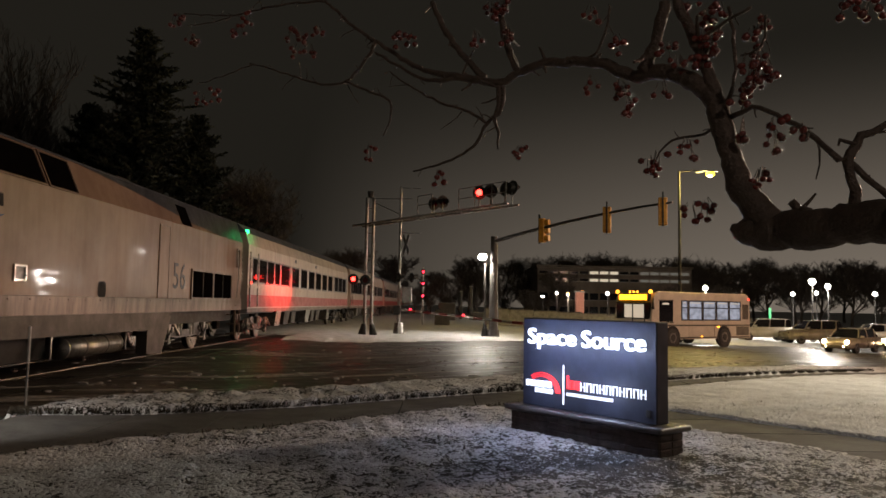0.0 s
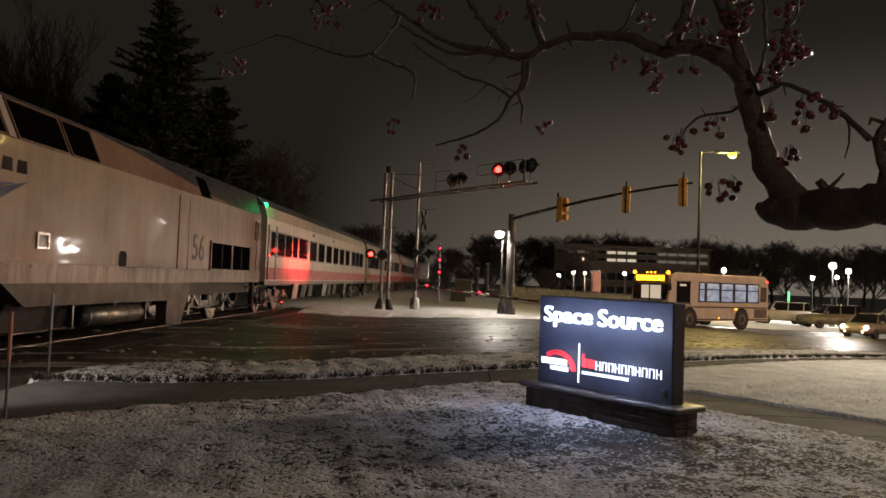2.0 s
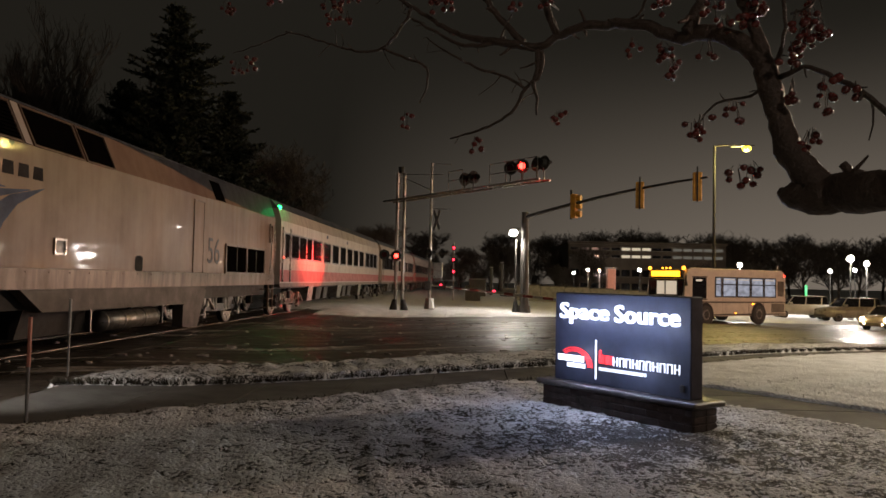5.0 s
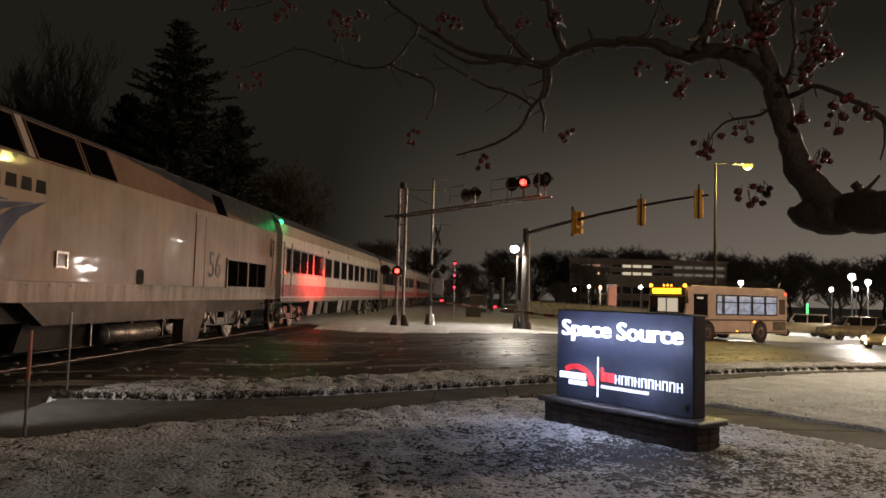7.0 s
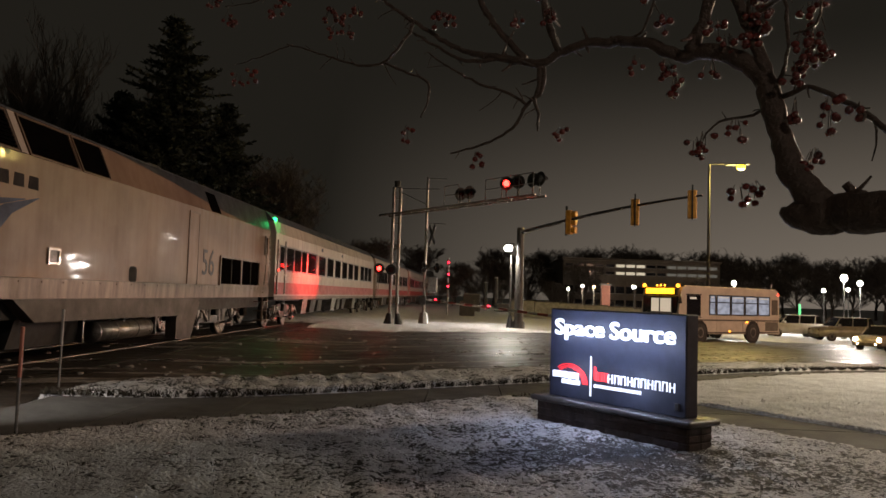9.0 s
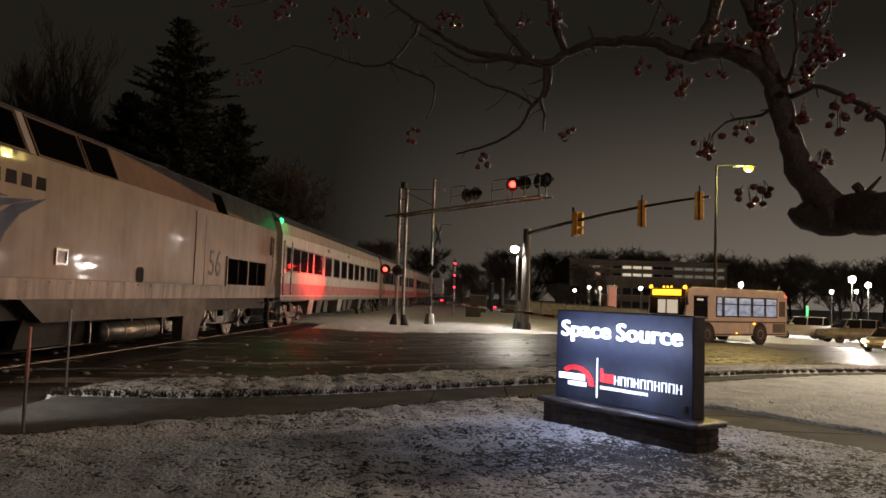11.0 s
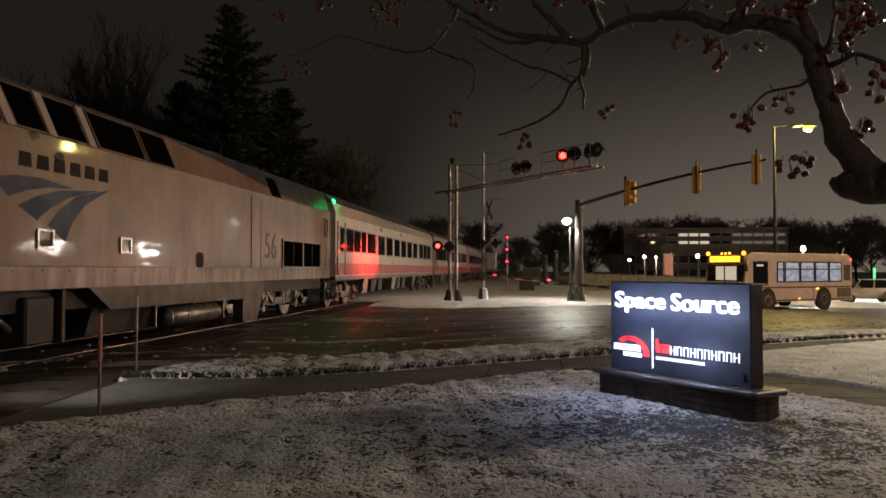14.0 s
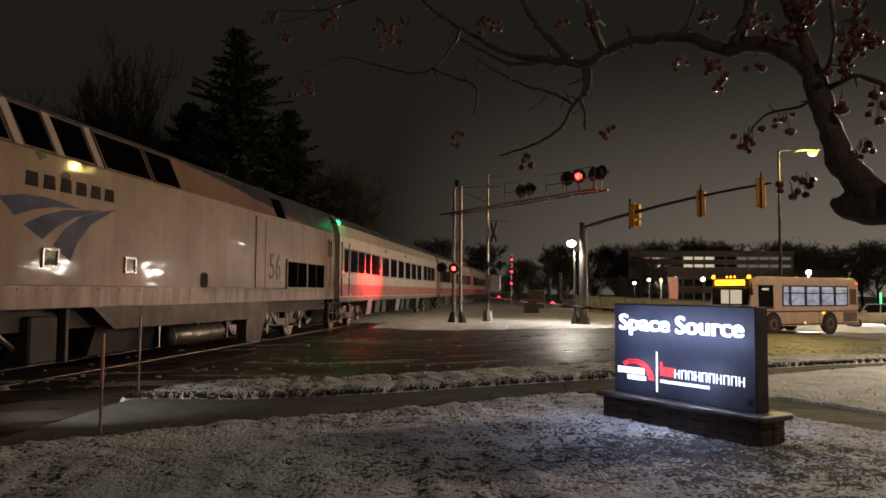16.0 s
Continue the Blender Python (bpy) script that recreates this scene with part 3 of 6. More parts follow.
def slush():
    """Low ridges and crumbs of frozen slush on the road."""
    rng = random.Random(11)
    bm = bmesh.new()
    for _ in range(420):
        x = rng.uniform(-9, 13)
        u = rng.random() ** 1.7
        y = float(road_near(x)) + 0.25 + u * 14
        s = rng.uniform(0.02, 0.07)
        bmesh.ops.create_icosphere(bm, subdivisions=1, radius=s, matrix=Matrix.Translation((x, y, float(gz(x, y)) - 0.085)) @
                                   Euler((0, 0, rng.uniform(0, 3))).to_matrix().to_4x4() @ Matrix.Diagonal((rng.uniform(1, 2.6), 1, 0.55, 1)))
    for _ in range(60):
        x = rng.uniform(-9, 11)
        y = float(road_near(x)) + 0.4 + 13 * rng.random() ** 1.5
        ln, w, h = rng.uniform(1.0, 5.0), rng.uniform(0.05, 0.16), rng.uniform(0.012, 0.035)
        prev, steps = None, int(ln / 0.16)
        for k in range(steps + 1):
            u = k / steps
            f = math.sin(math.pi * u) ** 0.5 * (0.55 + 0.9 * abs(noise.noise((x + k * 0.35, y, 1.7))))
            wob = 0.14 * noise.noise((x * 3, y, k * 0.12))
            cx, cy = x + 0.79 * ln * u - 0.61 * wob, y + 0.61 * ln * u + 0.79 * wob
            row = []
            for d, up in ((-1.0, 0.0), (-0.45, 0.8), (0.1, 1.0), (0.6, 0.6), (1.0, 0.0)):
                px, py = cx - 0.61 * d * w * f, cy + 0.79 * d * w * f
                row.append(bm.verts.new((px, py, float(gz(px, py)) - 0.093 + up * h * f * rng.uniform(0.7, 1.2))))
            if prev:
                for j in range(4):
                    bm.faces.new((prev[j], row[j], row[j + 1], prev[j + 1]))
            prev = row
    bmesh.ops.recalc_face_normals(bm, faces=bm.faces)
    return tagged(part("slush", bm, M_SLUSH), "crumbs of dirty frozen slush on the road", "slush", kind="stuff")


slush()

# ---------------------------------------------------------------- railway
RAIL = 0.10                     # top of the rails
TRACK = pose(-8.15, 25.0, 0.0, 0, 0, -0.57)   # track frame: y along the rails, x across


def track():
    rails = tagged(new("railway_track"), "worn steel rails set in wet paving and stone ballast", "track", kind="structure")
    rails.matrix_basis = TRACK
    for x in (-0.75, 0.75):
        part("rail", prism([(x - 0.036, RAIL - 0.0), (x + 0.036, RAIL), (x + 0.036, RAIL - 0.04), (x + 0.01, RAIL - 0.05), (x + 0.01, RAIL - 0.15), (x + 0.07, RAIL - 0.17),
                            (x - 0.07, RAIL - 0.17), (x - 0.01, RAIL - 0.15), (x - 0.01, RAIL - 0.05), (x - 0.036, RAIL - 0.04)], -40, 180), M_RAIL, rails)
    for k in range(60):
        y = 8.5 + k * 0.62
        part("sleeper", bx(-1.3, 1.3, y, y + 0.24, RAIL - 0.27, RAIL - 0.14, 0.012), M_TIMBER, rails)
    for a, b in ((-2.1, -0.87), (-0.63, 0.63), (0.87, 2.0)):
        for k in range(9):
            part("crossing_panel", bx(a, b, -19 + k * 2.9, -19 + k * 2.9 + 2.86, RAIL - 0.16, RAIL - 0.025, 0.01), M_ROAD, rails)
    part("ballast_bed", prism([(-2.6, -0.1), (-1.7, RAIL - 0.17), (1.7, RAIL - 0.17), (2.6, -0.1)], 7.6, 180), M_BALLAST, rails)


track()


def wheel(parent, x, y, r, name="wheel"):
    bm = cyl((x - 0.065, y, RAIL + r), (x + 0.065, y, RAIL + r), r, r, 28)
    cyl((x + 0.06, y, RAIL + r), (x + 0.09, y, RAIL + r), r * 0.86, r * 0.82, 28, bm)
    w = part(name, bm, M_GRIME, parent)
    bm = bmesh.new()
    cyl((x + 0.085, y, RAIL + r), (x + 0.10, y, RAIL + r), r * 0.99, r * 0.93, 28, bm)
    part("rim", bm, M_STEEL, w, "bright worn steel rim")
    part("axle_box", bx(x + 0.08, x + 0.30, y - 0.17, y + 0.17, RAIL + r - 0.16, RAIL + r + 0.18, 0.03), M_GRIME, w)
    return w


def raw_hose(y, z):
    bm = bmesh.new()
    pts = [(1.2, y - 0.5, z + 0.35), (1.24, y - 0.45, z + 0.1), (1.24, y - 0.2, z - 0.05), (1.2, y + 0.05, z + 0.12)]
    for a, b in zip(pts[:-1], pts[1:]):
        cyl(a, b, 0.022, 0.022, 8, bm)
    return bm


def truck(parent, yc, base, r, mat):
    t = new("bogie")
    t.parent = parent
    for s in (-1, 1):
        for d in (-base / 2, base / 2):
            wheel(t, 0.75 * s if s > 0 else -0.95, yc + d, r)
    z = RAIL + r
    prof = [(yc - base / 2 - 0.55, z + 0.1), (yc - base / 2 - 0.35, z + 0.26), (yc - 0.6, z + 0.30), (yc - 0.4, z + 0.10), (yc + 0.4, z + 0.10), (yc + 0.6, z + 0.30),
            (yc + base / 2 + 0.35, z + 0.26), (yc + base / 2 + 0.55, z + 0.1), (yc + base / 2 + 0.3, z - 0.02), (yc + 0.55, z - 0.10), (yc - 0.55, z - 0.10), (yc - base / 2 - 0.3, z - 0.02)]
    part("side_frame", prism(prof, 0.98, 1.12, "x"), mat, t)
    part("side_frame", prism(prof, -1.12, -0.98, "x"), mat, t)
    for d in (-0.62, -0.36, 0.36, 0.62):
        bm = bmesh.new()
        for k in range(6):
            cyl((1.06, yc + d, z - 0.05 + k * 0.07), (1.06, yc + d, z + 0.025 + k * 0.07), 0.10, 0.085, 12, bm)
        part("spring", bm, M_GRIME, t)
    for d in (-base / 2, base / 2):
        part("damper", cyl((1.16, yc + d + 0.25, z + 0.30), (1.16, yc + d + 0.75, z - 0.02), 0.045, 0.045, 10), M_STEEL, t, "bright steel damper")
        part("brake_rod", cyl((1.17, yc + d - 0.4, z - 0.15), (1.17, yc + d + 0.35, z - 0.15), 0.025, 0.025, 8), M_STEEL, t)
        part("guide_post", bx(1.08, 1.2, yc + d - 0.08, yc + d + 0.08, z - 0.25, z + 0.35, 0.02), M_TANK, t)
        part("air_hose", raw_hose(yc + d, z), M_BLACK, t)
        for e in (-0.3, 0.28):
            part("brake_unit", bx(1.05, 1.19, yc + d + e - 0.07, yc + d + e + 0.07, z + 0.05, z + 0.2, 0.02), M_TANK, t, "pale worn brake cylinder")
    return t


def on_side(y, z, off=0.0):
    """Point on the near side of a vehicle: the wall is upright to the break, then leans in."""
    brk, lean = RAIL + 3.32, 0.35
    x = 1.5 + off - max(0.0, z - brk) * lean
    return x, y, z


def plate(name, quad, mat, parent, thick=0.012, label="", off=0.0):
    """Thin raised panel on the near side, from (y, z) corners."""
    bm = bmesh.new()
    va = [bm.verts.new(on_side(y, z, off)) for y, z in quad]
    vb = [bm.verts.new(on_side(y, z, off + thick)) for y, z in quad]
    k = len(quad)
    bm.faces.new(va[::-1])
    bm.faces.new(vb)
    for i in range(k):
        bm.faces.new((va[i], va[(i + 1) % k], vb[(i + 1) % k], vb[i]))
    bmesh.ops.recalc_face_normals(bm, faces=bm.faces)
    return part(name, bm, mat, parent, label)


def rect(y0, y1, z0, z1, lean=0.0):
    return [(y0 + lean, z0), (y1 + lean, z0), (y1, z1), (y0, z1)]


def framed(name, quad, mat, parent, label="", w=0.045, frame_mat=None):
    """Recess-looking pane with a raised frame round it."""
    p = plate(name, quad, mat, parent, 0.008, label)
    cy, cz = sum(q[0] for q in quad) / 4, sum(q[1] for q in quad) / 4
    for i in range(4):
        (ya, za), (yb, zb) = quad[i], quad[(i + 1) % 4]
        out = lambda y, z: (y + math.copysign(w, y - cy), z + math.copysign(w, z - cz))
        plate("window_frame", [(ya, za), (yb, zb), out(yb, zb), out(ya, za)], frame_mat or M_SILL, p, 0.03)
    return p


def engine():
    """Coordinates in the track frame; its far end stands beside the first coach."""
    loco = thing("locomotive", "silver diesel passenger locomotive with a dark slate roof and navy emblem", "locomotive", TRACK)
    y0, y1 = -21.2, -0.15
    zs, zb, zt = RAIL + 1.44, RAIL + 3.32, RAIL + 3.97
    xt = 1.5 - (zt - zb) * 0.35
    part("body", prism([(1.5, zs), (1.5, zb), (xt, zt), (0.6, zt + 0.09), (0, zt + 0.12), (-0.6, zt + 0.09), (-xt, zt), (-1.5, zb), (-1.5, zs)], y0, y1), M_SILVER, loco)
    part("sill", prism([(1.515, zs - 0.33), (1.525, zs - 0.005), (-1.525, zs - 0.005), (-1.515, zs - 0.33)], y0, y1), M_SILL, loco, "dented silver sill rail")
    for k in range(34):
        part("rivet", ball((1.527, y0 + 0.5 + k * 0.62, zs - 0.06), 0.014, None, 6, 4), M_SILL, loco)
    # grey fuel tank and battery skirt
    part("tank_skirt", prism([(-13.95, zs - 0.335), (-13.35, RAIL + 0.74), (-7.6, RAIL + 0.70), (-6.2, zs - 0.335)], 1.30, 1.50, "x"), M_SKIRT, loco, "grimy grey tank skirt")
    part("underframe", bx(-1.25, 1.25, -17.0, -0.4, RAIL + 0.78, zs - 0.33), M_BLACK, loco)
    part("fuel_tank", prism([(-1.1, RAIL + 0.8), (1.1, RAIL + 0.8), (0.95, RAIL + 0.28), (-0.95, RAIL + 0.28)], -13.2, -8.0), M_BLACK, loco)
    bm = cyl((1.24, -11.1, RAIL + 0.47), (1.24, -8.85, RAIL + 0.47), 0.19, 0.19, 24)
    for y in (-11.1, -10.4, -9.5, -8.87):
        cyl((1.24, y, RAIL + 0.47), (1.24, y + 0.05, RAIL + 0.47), 0.205, 0.205, 24, bm)
    part("air_reservoir", bm, M_TANK, loco, "dull aluminium air reservoir", True)
    for y in (-11.5, -9.9, -8.4):
        part("hanger", bx(1.2, 1.3, y, y + 0.07, RAIL + 0.3, RAIL + 0.95, 0.01), M_GRIME, loco)
    part("sand_box", prism([(-7.65, RAIL + 0.16), (-6.75, RAIL + 0.12), (-6.2, RAIL + 1.0), (-6.55, RAIL + 1.08), (-7.65, RAIL + 0.66)], 1.22, 1.47, "x"), M_SKIRT, loco, "grimy sand box with worn edges")
    truck(loco, -4.15, 2.74, 0.50, M_GRIME)
    truck(loco, -17.3, 2.74, 0.50, M_GRIME)
    part("front_equipment_box", bx(0.9, 1.38, -15.25, -14.62, RAIL + 0.32, RAIL + 1.0, 0.03), M_BLACK, loco)
    part("bracket", bx(1.2, 1.42, -14.5, -14.42, RAIL + 0.3, RAIL + 1.1, 0.01), M_SKIRT, loco)
    # louvres and glazed panels in the leaning upper side
    def tilt(y0_, y1_, z0_, z1_):
        return [(y0_ + 0.05, z0_), (y1_ + 0.05, z0_), (y1_ - 0.07, z1_), (y0_ - 0.07, z1_)]
    zl, zh = RAIL + 3.34, RAIL + 3.90
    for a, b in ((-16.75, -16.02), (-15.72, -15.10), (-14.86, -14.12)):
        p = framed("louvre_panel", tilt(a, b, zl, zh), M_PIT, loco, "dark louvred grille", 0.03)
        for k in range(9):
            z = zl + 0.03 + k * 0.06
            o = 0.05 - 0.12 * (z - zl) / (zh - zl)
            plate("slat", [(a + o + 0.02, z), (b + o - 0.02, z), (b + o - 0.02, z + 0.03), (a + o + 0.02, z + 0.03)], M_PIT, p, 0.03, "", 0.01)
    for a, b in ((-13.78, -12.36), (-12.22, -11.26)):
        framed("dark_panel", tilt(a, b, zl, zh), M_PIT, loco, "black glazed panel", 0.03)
    for a in (-15.95, -15.07, -14.08):
        plate("pillar", tilt(a, a + 0.17, zl - 0.03, zh + 0.03), M_CAR, loco, 0.05, "bright silver pillar")
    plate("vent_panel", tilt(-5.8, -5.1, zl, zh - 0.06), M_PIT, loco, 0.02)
    # slate roof paint that sweeps down towards the rear
    top = zt - 0.01
    line = [(-11.0, top), (-9.5, top - 0.09), (-8.0, top - 0.2), (-6.4, top - 0.36), (-4.6, top - 0.52), (-2.6, zb + 0.02)]
    bm = bmesh.new()
    va = [bm.verts.new(on_side(y, z, 0.006)) for y, z in line] + [bm.verts.new(on_side(-0.16, zb + 0.02, 0.006))]
    vb = [bm.verts.new(on_side(y, top, 0.006)) for y, z in line] + [bm.verts.new(on_side(-0.16, top, 0.006))]
    for i in range(len(va) - 1):
        if i == 0:
            bm.faces.new((va[0], va[1], vb[1]))
        else:
            bm.faces.new((va[i], va[i + 1], vb[i + 1], vb[i]))
    bmesh.ops.solidify(bm, geom=list(bm.faces), thickness=0.004)
    part("roof_sweep", bm, M_ROOF, loco, "dark slate roof sweeping down")
    part("roof", prism([(xt + 0.03, zt - 0.02), (xt - 0.02, zt + 0.03), (0.61, zt + 0.115), (0, zt + 0.145), (-0.61, zt + 0.115), (-xt - 0.03, zt + 0.01)], y0 - 0.02, y1 + 0.02), M_ROOF, loco)
    part("roof_hatch", bx(0.35, 0.85, -8.2, -7.5, zt + 0.04, zt + 0.22, 0.03), M_GRIME, loco)
    # door seam, number, grilles, ports
    d = plate("side_door", rect(-7.22, -6.62, zs + 0.02, zb - 0.15), M_SILVER, loco, 0.012)
    for a, b, c, e in ((-7.25, -7.22, zs, zb - 0.12), (-6.62, -6.59, zs, zb - 0.12), (-7.25, -6.59, zb - 0.15, zb - 0.12)):
        plate("seam", rect(a, b, c, e), M_SILL, d, 0.022)
    number = Matrix.Translation((1.506, -6.28, RAIL + 1.68)) @ pose(0, 0, 0, 90, 0, 90)
    lettering("fleet_number", "56", 0.66, M_GREYTXT, loco, number, 0.006, 0.0, 0.86, "grey-blue fleet number")
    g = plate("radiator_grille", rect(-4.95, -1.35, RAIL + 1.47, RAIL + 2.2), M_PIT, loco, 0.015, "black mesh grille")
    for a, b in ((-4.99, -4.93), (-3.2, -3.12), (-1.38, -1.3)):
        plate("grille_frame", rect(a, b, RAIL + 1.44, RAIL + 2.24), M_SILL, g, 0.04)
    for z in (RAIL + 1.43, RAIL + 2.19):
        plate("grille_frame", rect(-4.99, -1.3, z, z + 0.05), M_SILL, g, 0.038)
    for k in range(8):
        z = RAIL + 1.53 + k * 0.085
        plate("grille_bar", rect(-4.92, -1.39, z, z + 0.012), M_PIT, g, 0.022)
    for y in (-4.05, -2.25):
        plate("grille_bar", rect(y, y + 0.03, RAIL + 1.48, RAIL + 2.19), M_BLACK, g, 0.030)
    for a, b, c, e in ((-15.2, -14.9, 1.72, 1.93), (-13.08, -12.8, 1.70, 1.90)):
        p = framed("access_port", rect(a, b, RAIL + c, RAIL + e), M_GRIME, loco, "recessed access port", 0.035, M_STEEL)
    plate("port_shadow", rect(-15.16, -14.94, RAIL + 1.72, RAIL + 1.81), M_BLACK, p, 0.012)
    bm = bmesh.new()
    for k in range(14):
        a = 2 * math.pi * k / 14
        bm.verts.new(on_side(-10.07 + 0.18 * math.copysign(abs(math.cos(a)) ** 0.5, math.cos(a)), RAIL + 1.59 + 0.16 * math.copysign(abs(math.sin(a)) ** 0.5, math.sin(a)), 0.004))
    f = bm.faces.new(bm.verts)
    bmesh.ops.solidify(bm, geom=[f], thickness=0.012)
    part("filler_recess", bm, M_BLACK, loco, "black filler recess")
    # handrails at the rear corner
    bm = [[(1.56, -0.85, RAIL + 1.5, 0.02), (1.60, -0.85, RAIL + 2.2, 0.02), (1.56, -0.85, RAIL + 3.1, 0.02)], [(1.56, -0.42, RAIL + 1.5, 0.02), (1.60, -0.42, RAIL + 2.2, 0.02), (1.56, -0.42, RAIL + 3.1, 0.02)]]
    for path in bm:
        raw("grab_rail", *tubes([path], 8), M_STEEL, loco, "bright steel grab rail")
    framed("rear_door_window", rect(-0.78, -0.5, RAIL + 2.5, RAIL + 3.05), M_GLASS, loco, "", 0.03)
    for k in range(4):
        part("ladder_step", bx(1.25, 1.56, -0.89, -0.41, RAIL + 0.35 + k * 0.3, RAIL + 0.38 + k * 0.3, 0.006), M_SILL, loco, "grey steel ladder step")
    for y in (-0.93, -0.41):
        part("ladder_stile", bx(1.5, 1.56, y, y + 0.04, RAIL + 0.3, zs - 0.34, 0.006), M_SILL, loco)
    # emblem of three sweeping bands and a row of letter-sized blocks
    def sweep(name, lower, upper):
        bm = bmesh.new()
        n = len(lower)
        va = [bm.verts.new(on_side(y, RAIL + z, 0.004)) for y, z in lower]
        vb = [bm.verts.new(on_side(y, RAIL + z, 0.004)) for y, z in upper]
        for i in range(n - 1):
            bm.faces.new((va[i], va[i + 1], vb[i + 1], vb[i]))
        bmesh.ops.recalc_face_normals(bm, faces=bm.faces)
        bmesh.ops.solidify(bm, geom=list(bm.faces), thickness=0.004)
        part(name, bm, M_NAVY, loco, "navy blue sweeping emblem band")
    sweep("emblem_band", [(-15.80, 2.36), (-15.42, 2.48), (-14.98, 2.56), (-14.4, 2.60)], [(-16.12, 2.585), (-15.66, 2.665), (-15.13, 2.68), (-14.4, 2.61)])
    sweep("emblem_band", [(-15.22, 2.08), (-14.95, 2.26), (-14.5, 2.46), (-13.8, 2.62)], [(-15.62, 2.26), (-15.2, 2.43), (-14.7, 2.55), (-13.8, 2.635)])
    sweep("emblem_band", [(-14.58, 1.80), (-14.42, 2.08), (-14.1, 2.38), (-13.44, 2.68)], [(-14.98, 2.02), (-14.72, 2.27), (-14.3, 2.5), (-13.44, 2.69)])
    for k in range(6):
        y = -15.62 + k * 0.375
        h = 0.20
        plate("letter_block", [(y, RAIL + 2.80), (y + 0.27, RAIL + 2.80), (y + 0.25, RAIL + 2.80 + h), (y + 0.02, RAIL + 2.80 + h)], M_CHARCOAL, loco, 0.006, "charcoal letter-sized block")
    # chipped paint under the louvres
    rng = random.Random(3)
    for yc, zc, s in ((-15.3, 3.26, 0.14), (-14.75, 3.02, 0.15), (-14.3, 3.27, 0.08)):
        bm = bmesh.new()
        vs = [bm.verts.new(on_side(yc + s * rng.uniform(0.5, 1.1) * math.cos(a), RAIL + zc + 0.6 * s * rng.uniform(0.4, 1.1) * math.sin(a), 0.003)) for a in [k * 0.5236 for k in range(12)]]
        f = bm.faces.new(vs)
        bmesh.ops.solidify(bm, geom=[f], thickness=0.003)
        part("paint_chip", bm, M_GRIME, loco, "flaked dark patch")
    part("coupler", bx(-0.2, 0.2, -0.2, 0.5, RAIL + 0.7, RAIL + 0.95, 0.04), M_GRIME, loco)


engine()


def coach(y0, name_label, lit=False):
    c = thing("passenger_coach", name_label, "railway coach", TRACK, "coaches of the train")
    y1 = y0 + 25.6
    zb, zw = RAIL + 1.12, RAIL + 3.32
    prof = [(1.5, zb), (1.5, zw), (1.38, zw + 0.42), (1.05, zw + 0.72), (0.5, zw + 0.86), (0, zw + 0.9), (-0.5, zw + 0.86), (-1.05, zw + 0.72), (-1.38, zw + 0.42), (-1.5, zw), (-1.5, zb)]
    part("body", prism(prof, y0 + 0.35, y1 - 0.35), M_CAR, c)
    part("roof", prism([(1.40, zw + 0.42), (1.08, zw + 0.74), (0.5, zw + 0.88), (0, zw + 0.92), (-0.5, zw + 0.88), (-1.08, zw + 0.74), (-1.40, zw + 0.42)], y0 + 0.34, y1 - 0.34), M_ROOF, c)
    for ya, yb in ((y0 - 0.15, y0 + 0.35), (y1 - 0.35, y1 + 0.15)):
        part("gangway", prism([(x * 0.72, z if z < zw else z - 0.25) for x, z in prof], ya, yb), M_BLACK, c, "black gangway bellows")
    plate("stripe", rect(y0 + 0.36, y1 - 0.36, RAIL + 1.20, RAIL + 1.62), M_RED, c, 0.006, "red lower stripe")
    plate("rail_trim", rect(y0 + 0.36, y1 - 0.36, RAIL + 1.86, RAIL + 1.93), M_CAR, c, 0.03)
    plate("skirt", rect(y0 + 0.36, y1 - 0.36, RAIL + 1.02, RAIL + 1.16), M_SILL, c, 0.012)
    plate("window_band", rect(y0 + 0.9, y0 + 7.2, RAIL + 2.02, RAIL + 2.94), M_BAND, c, 0.006, "dark window band")
    plate("window_band", rect(y0 + 19.3, y1 - 0.9, RAIL + 2.02, RAIL + 2.94), M_BAND, c, 0.006, "dark window band")
    for a, b in ((1.0, 1.5), (1.9, 2.9), (3.1, 4.1), (4.3, 5.1), (5.4, 6.9)):
        plate("window", rect(y0 + a, y0 + b, RAIL + 2.08, RAIL + 2.88), M_GLASS, c, 0.014)
    for k in range(6):
        a = 7.55 + k * 1.93
        w = plate("window", rect(y0 + a, y0 + a + 1.35, RAIL + 2.06, RAIL + 2.86), M_GLASS, c, 0.02)
        plate("window_frame", rect(y0 + a - 0.07, y0 + a + 1.42, RAIL + 2.0, RAIL + 2.92), M_BAND, w, 0.012)
    for a in (19.6, 21.2, 22.8):
        plate("window", rect(y0 + a, y0 + a + 1.2, RAIL + 2.08, RAIL + 2.88), M_GLASS, c, 0.014)
    plate("door_pillar", rect(y0 + 0.55, y0 + 0.62, RAIL + 1.2, RAIL + 3.1), M_STEEL, c, 0.05)
    plate("door_pillar", rect(y0 + 1.62, y0 + 1.70, RAIL + 1.2, RAIL + 3.1), M_STEEL, c, 0.04)
    for k in range(7):
        a = y0 + 5.2 + k * 2.1
        part("underfloor_box", prism([(a, RAIL + 0.42), (a + 0.9, RAIL + 0.42), (a + 1.25 + 0.3 * (k % 2), RAIL + 1.04), (a + 0.35, RAIL + 1.04)], 0.6, 1.32 - 0.12 * (k % 3), "x"),
             M_SKIRT if k % 3 else M_TANK, c)
    part("underframe", bx(-1.2, 1.2, y0 + 0.6, y1 - 0.6, RAIL + 0.95, zb - 0.01), M_BLACK, c)
    truck(c, y0 + 3.0, 2.6, 0.46, M_GRIME)
    truck(c, y1 - 3.0, 2.6, 0.46, M_GRIME)
